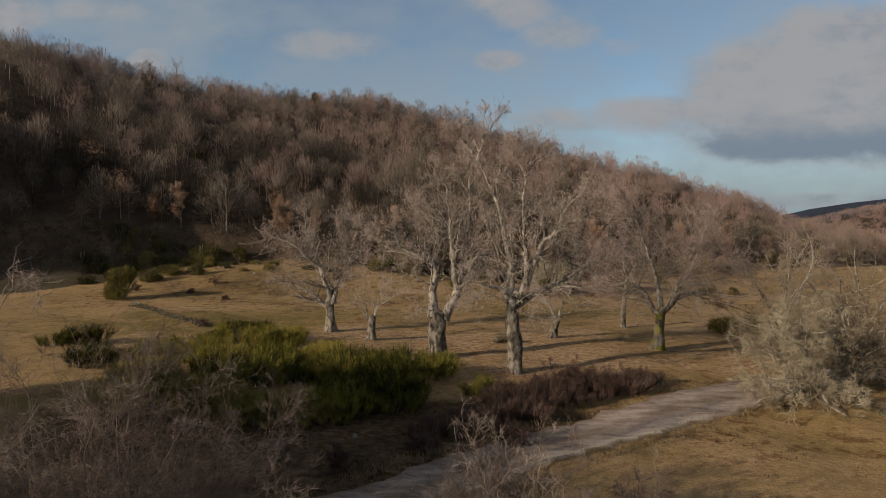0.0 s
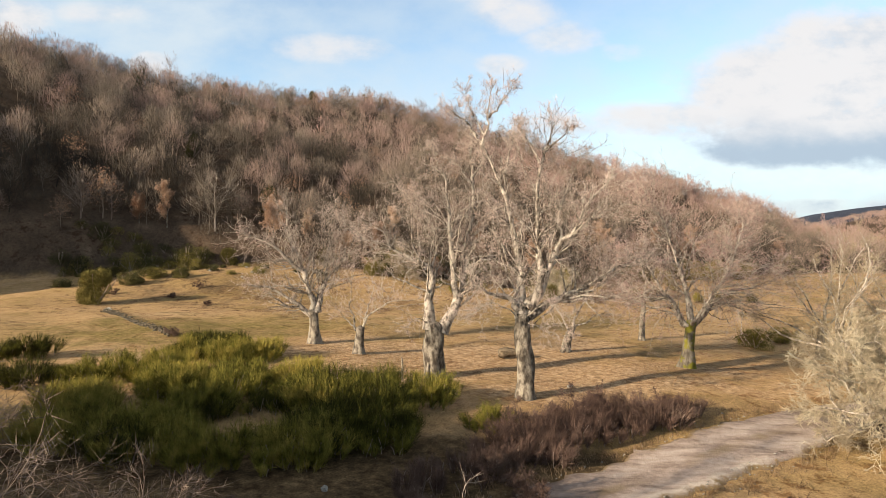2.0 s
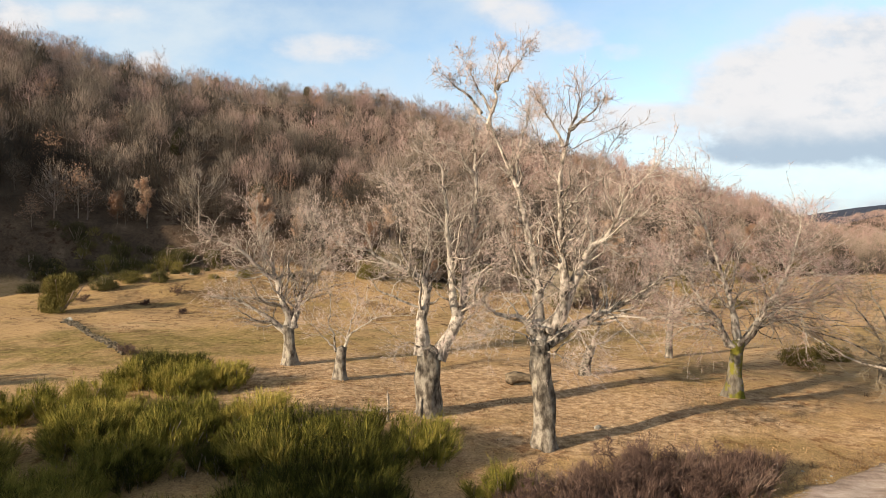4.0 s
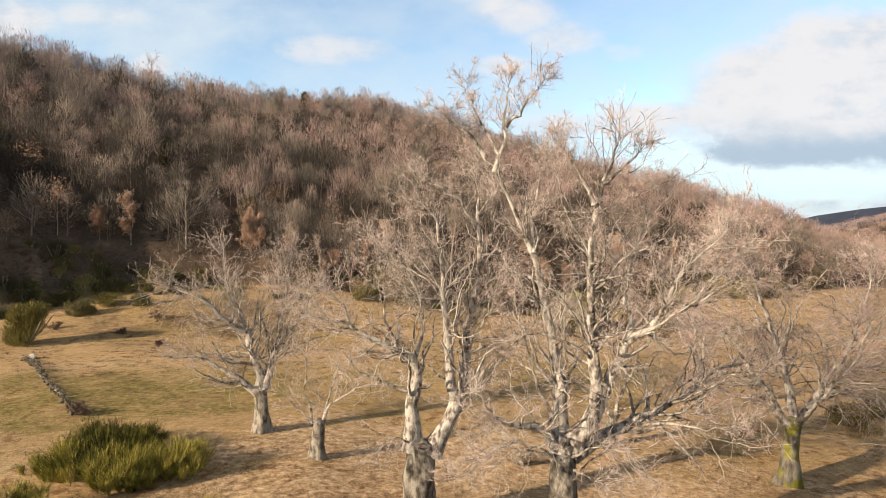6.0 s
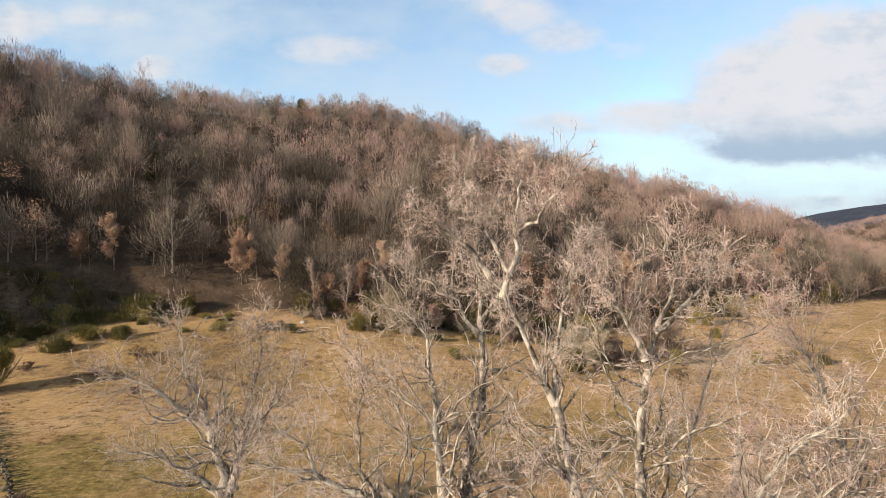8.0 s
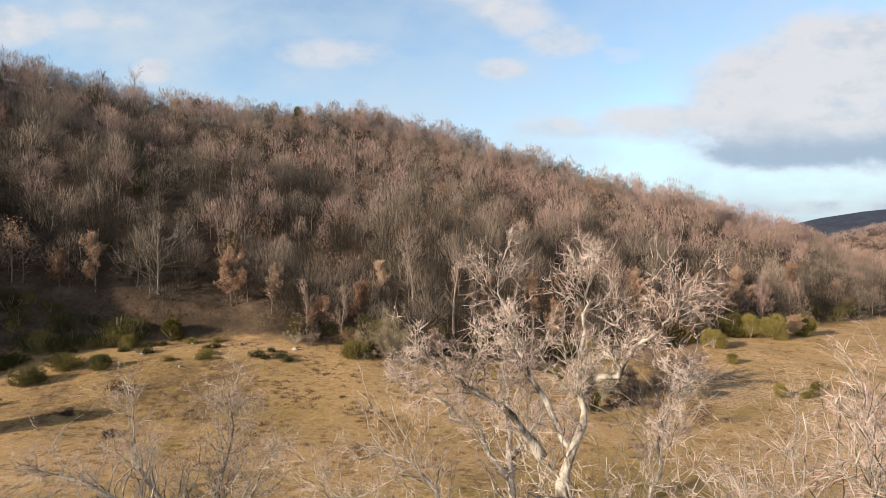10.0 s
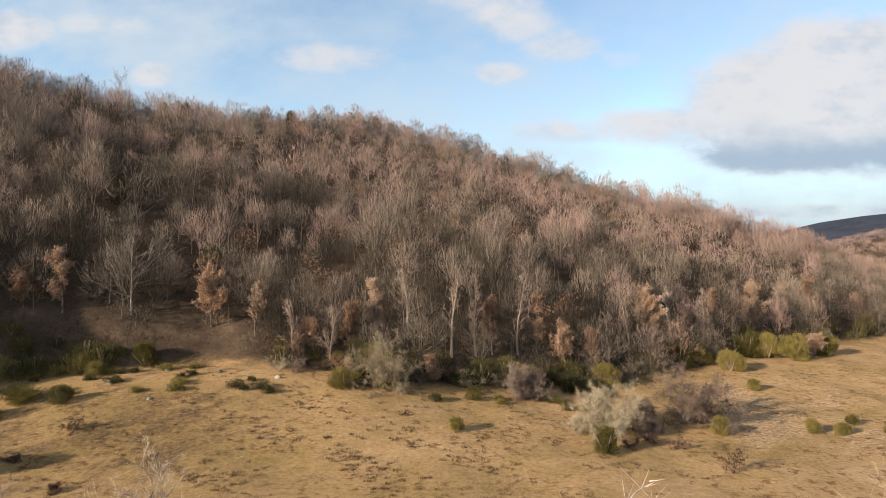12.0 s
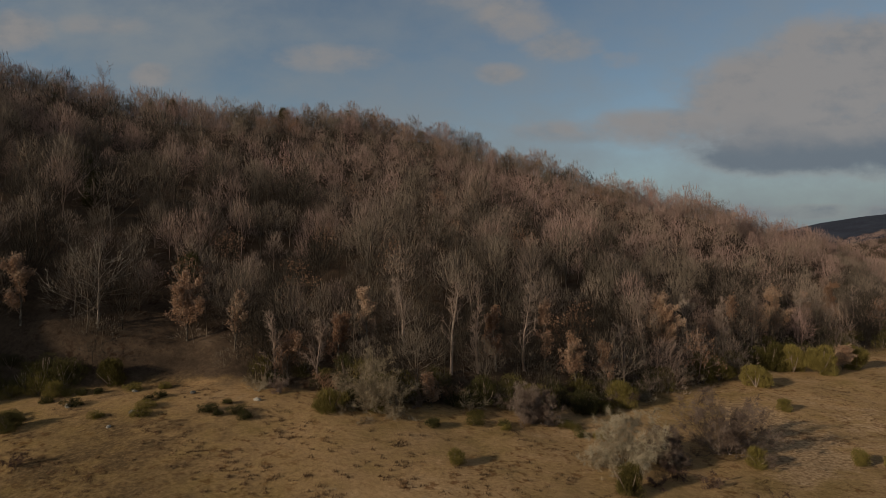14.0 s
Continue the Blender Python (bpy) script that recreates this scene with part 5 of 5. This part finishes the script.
for i, (x, y, r, h) in enumerate(((-6.8, 101.6, 4.4, 7.0), (9.8, 102.8, 3.4, 4.6), (27.2, 96.6, 5.2, 6.0), (16.6, 92.0, 3.8, 5.2), (20.6, 93.6, 2.6, 3.6))):
    bare_bush("grey_bush", "large rounded bare grey bush in the pasture", (x, y), r, h, 30, 240 + i, SCRUB, HAW if i in (0, 3) else THICKET, spread=86, full=True, boughs=12, twigs=8, sprig=3, thick=0.05, group="pasture bushes", fine_r=1.9, sprig_long=(0.25, 0.6))
for i, (x, y, r, h) in enumerate(((28.6, 39.6, 2.4, 4.6), (24.6, 82.4, 1.7, 2.6), (20.0, 89.4, 1.8, 1.3), (22.4, 88.4, 1.6, 1.2), (18.0, 88.2, 1.5, 1.2), (-33.8, 88.0, 1.2, 1.4), (-44.0, 84.5, 1.0, 0.9), (-21.4, 52.0, 1.1, 0.8), (-35.0, 82.0, 1.2, 0.8), (-28.4, 77.0, 1.6, 0.6))):
    bare_bush("bramble", "reddish-brown bramble clump on dry pasture", (x, y), r, h, 10, 260 + i, BRAMBLE, BRAMBLE, spread=62, boughs=6, twigs=4, sprig=2, fine_r=2.0, thick=0.02, arch=-0.03, group="brambles")

glade = np.random.RandomState(23)
for i in range(34):
    x = glade.uniform(-58, -16) if i < 26 else glade.uniform(2, 18)
    y = float(foot(x)) + glade.uniform(-9, 0) if i < 26 else glade.uniform(99, 104)
    v = glade.randint(3)
    green_shrub("heath_shrub", "low olive heath shrub in dry grass", (x, y), 470 + v, "juniper", (0.8, 1.1, 0.6)[v], (0.8, 1.0, 0.6)[v], (420, 560, 300)[v], JUNIPER if glade.uniform() < 0.55 else DUSK, group="heath shrubs", twist=glade.uniform(0, 6))

for i in range(12):
    x = glade.uniform(-54, -38)
    v = glade.randint(3)
    green_shrub("heath_shrub", "rounded olive shrub at the shaded foot of the wood", (x, float(foot(x)) - glade.uniform(3, 11)), 474 + v, "juniper", (1.3, 1.7, 1.1)[v], (1.3, 1.7, 1.0)[v], (560, 700, 460)[v], DUSK if glade.uniform() < 0.6 else JUNIPER, group="heath shrubs", twist=glade.uniform(0, 6))

edge_rng = np.random.RandomState(19)
for i, x in enumerate(np.arange(-19, 46, 2.9)):
    y = float(foot(x)) + edge_rng.uniform(-0.5, 2.6)
    tall = edge_rng.uniform(2.2, 4.2)
    bare_bush("edge_bush", "bare brushwood bush at the foot of the wood", (x + edge_rng.uniform(-1, 1), y), 0.55 * tall, 0.85 * tall, 10, 280 + i % 5, SCRUB, (HAW, SCRUB, RUSSET, HAW, THICKET)[i % 5], group="brushwood at the wood's edge", spread=60, boughs=7, twigs=6, sprig=1, thick=0.05, fine_r=2.5, sprig_long=(0.25, 0.55))


# ---------------------------------------------------------------- trees at the wood's edge
def edge_tree(name, label, at, tall, wide, seed, leaves, leaf_material=None, steep=42, bark=None):
    r = np.random.RandomState(seed)
    tree = tagged(new(name), label, "tree", "trees at the wood's edge")
    tree.location = (at[0], at[1], float(height(*at)) - 0.1)
    stem, crown, dry = Bag(), Bag(), Bag()
    P = walkers(r, np.zeros((1, 3)), np.array([[0, 0, 1.0]]), np.array([tall * 0.85]), 8, 0.06, 0.15)
    R = np.linspace(0.016 * tall, 0.02, 8)[None]
    tubes(stem, P, R, 7)
    P1, R1 = offspring(r, P, R, 22, 0.15, 0.98, steep, (wide / tall * 0.45, wide / tall * 0.8), 6, 0.14, 0.1, 0.5)
    P2, R2 = offspring(r, P1, R1, 5, 0.15, 1.0, 42, (0.25, 0.55), 4, 0.15, 0.08, 0.6)
    tubes(crown, P1, np.maximum(R1, 0.022), 4), tubes(crown, P2, np.maximum(R2, 0.014), 3)
    own = r.randint(0, len(P2), 650)
    base = P2[own, r.randint(1, 4, 650)]
    spikes(crown, base, base + unit(P2[own, 3] - P2[own, 0] + r.normal(0, 0.5, (650, 3))) * r.uniform(0.3, 0.8, (650, 1)), np.full(650, 0.018))
    part("trunk", stem.mesh("trunk", bark or BARK), tree)
    tagged(part("crown", crown.mesh("crown", bark or SCRUB), tree), kind="stuff")
    if leaves:
        leaves = int(2.6 * leaves)
        c = P2[r.randint(0, len(P2), leaves), r.randint(1, 4, leaves)] + r.normal(0, 0.2, (leaves, 3))
        blades(dry, r, c, 0.12)
        tagged(part("dry_foliage", dry.mesh("dry_foliage", leaf_material or RUSSET, smooth=False), tree, "clinging dry russet leaves"), kind="stuff")
    return tree


for i, (x, y, h, w, lv) in enumerate(((-47.6, 108.2, 8.5, 4.2, 1500), (-52.0, 107.4, 5.0, 3.6, 1300), (-30.4, 112.4, 8.2, 6.2, 2600), (-17.0, 107.4, 6.2, 3.6, 900), (-11.4, 108.6, 8.0, 3.6, 1300), (-8.4, 111.4, 9.2, 3.0, 1100), (-0.6, 104.6, 3.6, 2.2, 900), (7.0, 112.2, 9.0, 3.0, 900),
                                     (13.4, 114.8, 9.6, 3.0, 1000), (16.8, 112.8, 6.8, 4.4, 1600), (21.0, 114.2, 7.0, 3.6, 1200), (32.4, 126.0, 9.2, 7.2, 3200), (57.6, 142.4, 10.2, 5.4, 2200), (72.0, 150.0, 10.5, 4.4, 1500), (61.8, 131.2, 3.4, 3.6, 1300), (-24.5, 112.0, 7.4, 3.4, 900), (66.0, 147.0, 9.0, 3.8, 500), (47.0, 136.0, 8.6, 4.0, 500))):
    edge_tree("russet_oak", "young oak holding withered russet leaves at the wood's edge", (x, y), h, w, 500 + i, lv)
for i, (x, y, h, w, s) in enumerate(((-40.2, 110.6, 10.5, 11.5, 62), (-18.2, 106.6, 9.0, 4.0, 26), (1.6, 110.4, 13.5, 4.6, 34), (-4.2, 112.6, 11.0, 4.6, 40), (4.8, 111.4, 11.5, 4.0, 32), (10.6, 113.4, 12.0, 4.2, 34), (23.6, 115.6, 9.0, 4.6, 40), (28.4, 122.0, 9.6, 4.4, 36), (37.4, 129.6, 9.6, 4.6, 40),
                                    (43.6, 131.4, 10.0, 4.8, 38), (51.6, 138.4, 10.0, 4.6, 38), (63.0, 144.6, 10.2, 5.2, 44), (78.4, 152.6, 10.0, 5.6, 48), (-13.6, 107.2, 8.0, 4.0, 36), (-56.0, 106.0, 8.0, 5.0, 50), (-60.0, 104.0, 8.5, 5.4, 50), (-83.0, 187.0, 10.5, 9.0, 48))):
    edge_tree("bare_tree", "bare pale-barked tree with fine twigs at the wood's edge", (x, y), h, w, 540 + i, 0, None, s, LIMB if i == 0 else THICKET if x < -50 else SCRUB)
for i, (x, y, h) in enumerate(((-72.6, 189.0, 9.0), (-68.0, 191.5, 7.0), (-28.0, 222.0, 10.0), (-20.4, 223.0, 8.5), (-43.0, 205.0, 8.0), (-84.0, 170.0, 8.0), (-52.6, 131.0, 8.0), (-33.0, 119.0, 7.0), (-38.0, 200.0, 8.0), (-60.0, 141.0, 7.5))):
    green_shrub("woodland_conifer", "dark evergreen standing among bare woods", (x, y), 480 + i % 3, "juniper", (1.5, 1.9, 1.3)[i % 3], (5.6, 6.4, 5.0)[i % 3], 1300, DUSK, "tree", "woodland conifers", twist=i)


# ---------------------------------------------------------------- stones, dead wood
def boulder(rng, size, stone=STONE):
    bm = bmesh.new()
    bmesh.ops.create_icosphere(bm, subdivisions=1, radius=1.0)
    squash = np.array([1.0, rng.uniform(0.6, 0.9), rng.uniform(0.5, 0.75)])
    for w in bm.verts:
        w.co = Vector(np.array(w.co) * squash * rng.uniform(0.78, 1.12) * size)
    me = bpy.data.meshes.new("stone")
    bm.to_mesh(me)
    bm.free()
    me.materials.append(stone)
    return me


def make_wall():
    r = np.random.RandomState(31)
    wall = tagged(new("dry_stone_wall"), "tumbled low dry-stone wall of pale stones in the pasture", "wall")
    wall.location = (-28.0, 59.2, float(height(-28.0, 59.2)))
    forms = [boulder(r, 0.135, DARK_STONE) for _ in range(8)]
    line = curve([(-36.2, 68.6, 0), (-33.0, 65.2, 0), (-29.0, 60.4, 0), (-25.0, 55.8, 0), (-21.6, 51.6, 0)], 90)
    for i, (x, y, _) in enumerate(line):
        for layer in range((4, 4, 3, 2, 4, 5, 3)[i % 7]):
            px, py = x + r.normal(0, 0.1), y + r.normal(0, 0.1)
            st = part("stone", forms[r.randint(8)], wall)
            k = r.uniform(0.75, 1.35) * (1.15 - 0.2 * layer)
            st.matrix_basis = pose(px + 28.0, py - 59.2, float(height(px, py)) - wall.location.z + 0.05 + 0.13 * layer, r.uniform(-25, 25), r.uniform(-25, 25), r.uniform(0, 360)) @ Matrix.Diagonal((k, k, k, 1))


make_wall()
rs = np.random.RandomState(33)
for x, y, k in ((-36.8, 99.6, 0.45), (-36.2, 69.4, 0.55), (-32.6, 104.4, 0.4), (-26.0, 103.6, 0.4), (11.6, 103.0, 0.5), (14.4, 101.6, 0.35), (-29.6, 98.0, 0.35), (-30.2, 95.0, 0.3), (-10.8, 27.4, 0.22), (-4.0, 24.0, 0.2), (6.8, 36.6, 0.25), (-18.6, 101.6, 0.45), (-15.0, 29.8, 0.25)):
    st = tagged(new("rock", boulder(rs, k)), "pale limestone rock lying in dry grass", "rock", "scattered rocks")
    st.matrix_world = pose(x, y, float(height(x, y)) + 0.2 * k, rs.uniform(-20, 20), rs.uniform(-20, 20), rs.uniform(0, 360))


def log_thing(name, label, at, pts, r0, seed, twigs=0):
    r = np.random.RandomState(seed)
    ob = tagged(new(name), label, "dead wood", "fallen wood")
    ob.location = (at[0], at[1], float(height(*at)))
    bag = Bag()
    wood = LOGWOOD if r0 > 0.2 else DEADWOOD
    c = curve(pts, 12)
    rad = r0 * np.linspace(1, 0.55, 12) * (1 + r.normal(0, 0.11, 12))
    rad[0] *= 0.25
    rad[-1] *= 0.3
    tubes(bag, c[None], rad[None], 11)
    bag.v[0] = bag.v[0] + r.normal(0, 0.12 * r0, bag.v[0].shape)
    part("stem", bag.mesh("stem", wood), ob)
    if twigs:
        b = Bag()
        P, R = offspring(r, c[None], rad[None], twigs, 0.3, 1.0, 45, (0.2, 0.45), 5, 0.3, 0.03, 0.5)
        tubes(b, P, np.maximum(R, 0.01), 4)
        tagged(part("twiggery", b.mesh("twiggery", DEADWOOD), ob), kind="stuff")


log_thing("fallen_log", "thick weathered log lying in fallen leaves", (4.6, 44.4), [(-0.9, 0, 0.3), (-0.3, 0.1, 0.42), (0.5, 0.1, 0.4), (1.1, 0.2, 0.3)], 0.34, 61)
log_thing("fallen_branch", "bleached fallen branch on the leaf litter", (-3.6, 38.0), [(-1.6, 0.2, 0.08), (-0.6, 0, 0.14), (0.4, -0.1, 0.1), (1.5, -0.3, 0.3)], 0.09, 62, 7)
log_thing("dead_snag", "bleached dead branch standing in the broom", (-2.3, 36.6), [(0, 0, -0.1), (0.05, 0, 0.6), (0, 0.1, 1.3)], 0.07, 63, 3)


# ---------------------------------------------------------------- litter, grass, gravel
def make_cover():
    r = np.random.RandomState(41)
    fallen = Bag()
    n = 24000
    x, y = 3 + r.normal(0, 11.5, n), 41 + r.normal(0, 6.5, n)
    keep = (y > 28) & (y < 66) & (road_near(x, y) > 1.5)
    x, y = x[keep], y[keep]
    blades(fallen, r, np.stack([x, y, height(x, y) + 0.02], 1), 0.036)
    tagged(new("fallen_leaves", fallen.mesh("fallen_leaves", LITTER, smooth=False)), "brown fallen leaves strewn under the old trees", "leaf litter", kind="stuff")
    grass = Bag()
    n = 24000
    x, y = r.uniform(-50, 62, n), r.uniform(14, 132, n)
    heath = np.exp(-((x + 14) / 28) ** 2 - ((y - 84) / 18) ** 2)
    clump = waves(x, y, 9, 51) + 0.7 * waves(x, y, 3.0, 52) + r.uniform(-0.6, 0.6, n) + 0.5 * heath
    keep = (clump > 0.7) & (y < foot(x) + 1) & (road_near(x, y) > 1.9)
    x, y, heath = x[keep], y[keep], heath[keep]
    k = 10
    X, Y, S = np.repeat(x, k) + r.normal(0, 0.2, len(x) * k), np.repeat(y, k) + r.normal(0, 0.12, len(x) * k), np.repeat(0.11 + 0.11 * heath + 0.05 * sstep(50, 90, y), k)
    base = np.stack([X, Y, height(X, Y) - 0.03], 1)
    lean = np.stack([r.normal(0, 0.6, len(X)), r.normal(0, 0.6, len(X)), np.ones(len(X))], 1)
    spikes(grass, base, base + unit(lean) * (S * r.uniform(0.6, 1.4, len(X)))[:, None], 0.022 + 0.05 * S)
    tagged(new("grass_tussocks", grass.mesh("grass_tussocks", STRAW, smooth=False)), "short dry straw-coloured grass tussocks", "grass", kind="stuff")
    verge = Bag()
    line = curve([(a, b, 0) for a, b in ROAD[1:8]], 400)
    m = 2600
    c = line[r.randint(0, 400, m)] + r.normal(0, 0.12, (m, 3))
    T = np.array([0.79, 0.61])
    off = np.where(r.uniform(size=m) < 0.5, 1, -1) * (1.75 + np.abs(r.normal(0, 0.55, m)))
    X, Y = c[:, 0] - T[1] * off, c[:, 1] + T[0] * off
    base = np.stack([X, Y, height(X, Y) - 0.02], 1)
    lean = np.stack([r.normal(0, 0.5, m), r.normal(0, 0.5, m), np.ones(m)], 1)
    spikes(verge, base, base + unit(lean) * r.uniform(0.12, 0.42, (m, 1)), np.full(m, 0.016))
    tagged(new("verge_grass", verge.mesh("verge_grass", STRAW, smooth=False)), "ragged dry grass along the track's verges", "grass", kind="stuff")


def make_gravel():
    r = np.random.RandomState(43)
    bag, line = Bag(), curve([(a, b, 0) for a, b in ROAD[1:8]], 400)
    m = 650
    c = line[r.randint(0, 400, m)]
    off = np.where(r.uniform(size=m) < 0.62, -1, 1) * np.abs(r.normal(1.62, 0.34, m))
    X, Y = c[:, 0] - 0.61 * off + r.normal(0, 0.1, m), c[:, 1] + 0.79 * off
    size = np.abs(r.normal(0, 0.022, m)) + 0.012
    pebbles(bag, r, np.stack([X, Y, height(X, Y) + 0.06 * sstep(1.85, 1.5, np.abs(off)) + 0.2 * size], 1), size)
    tagged(new("gravel", bag.mesh("gravel", STONE, smooth=False)), "loose pale gravel along the edges of the track", "gravel", kind="stuff")


make_cover()
make_gravel()
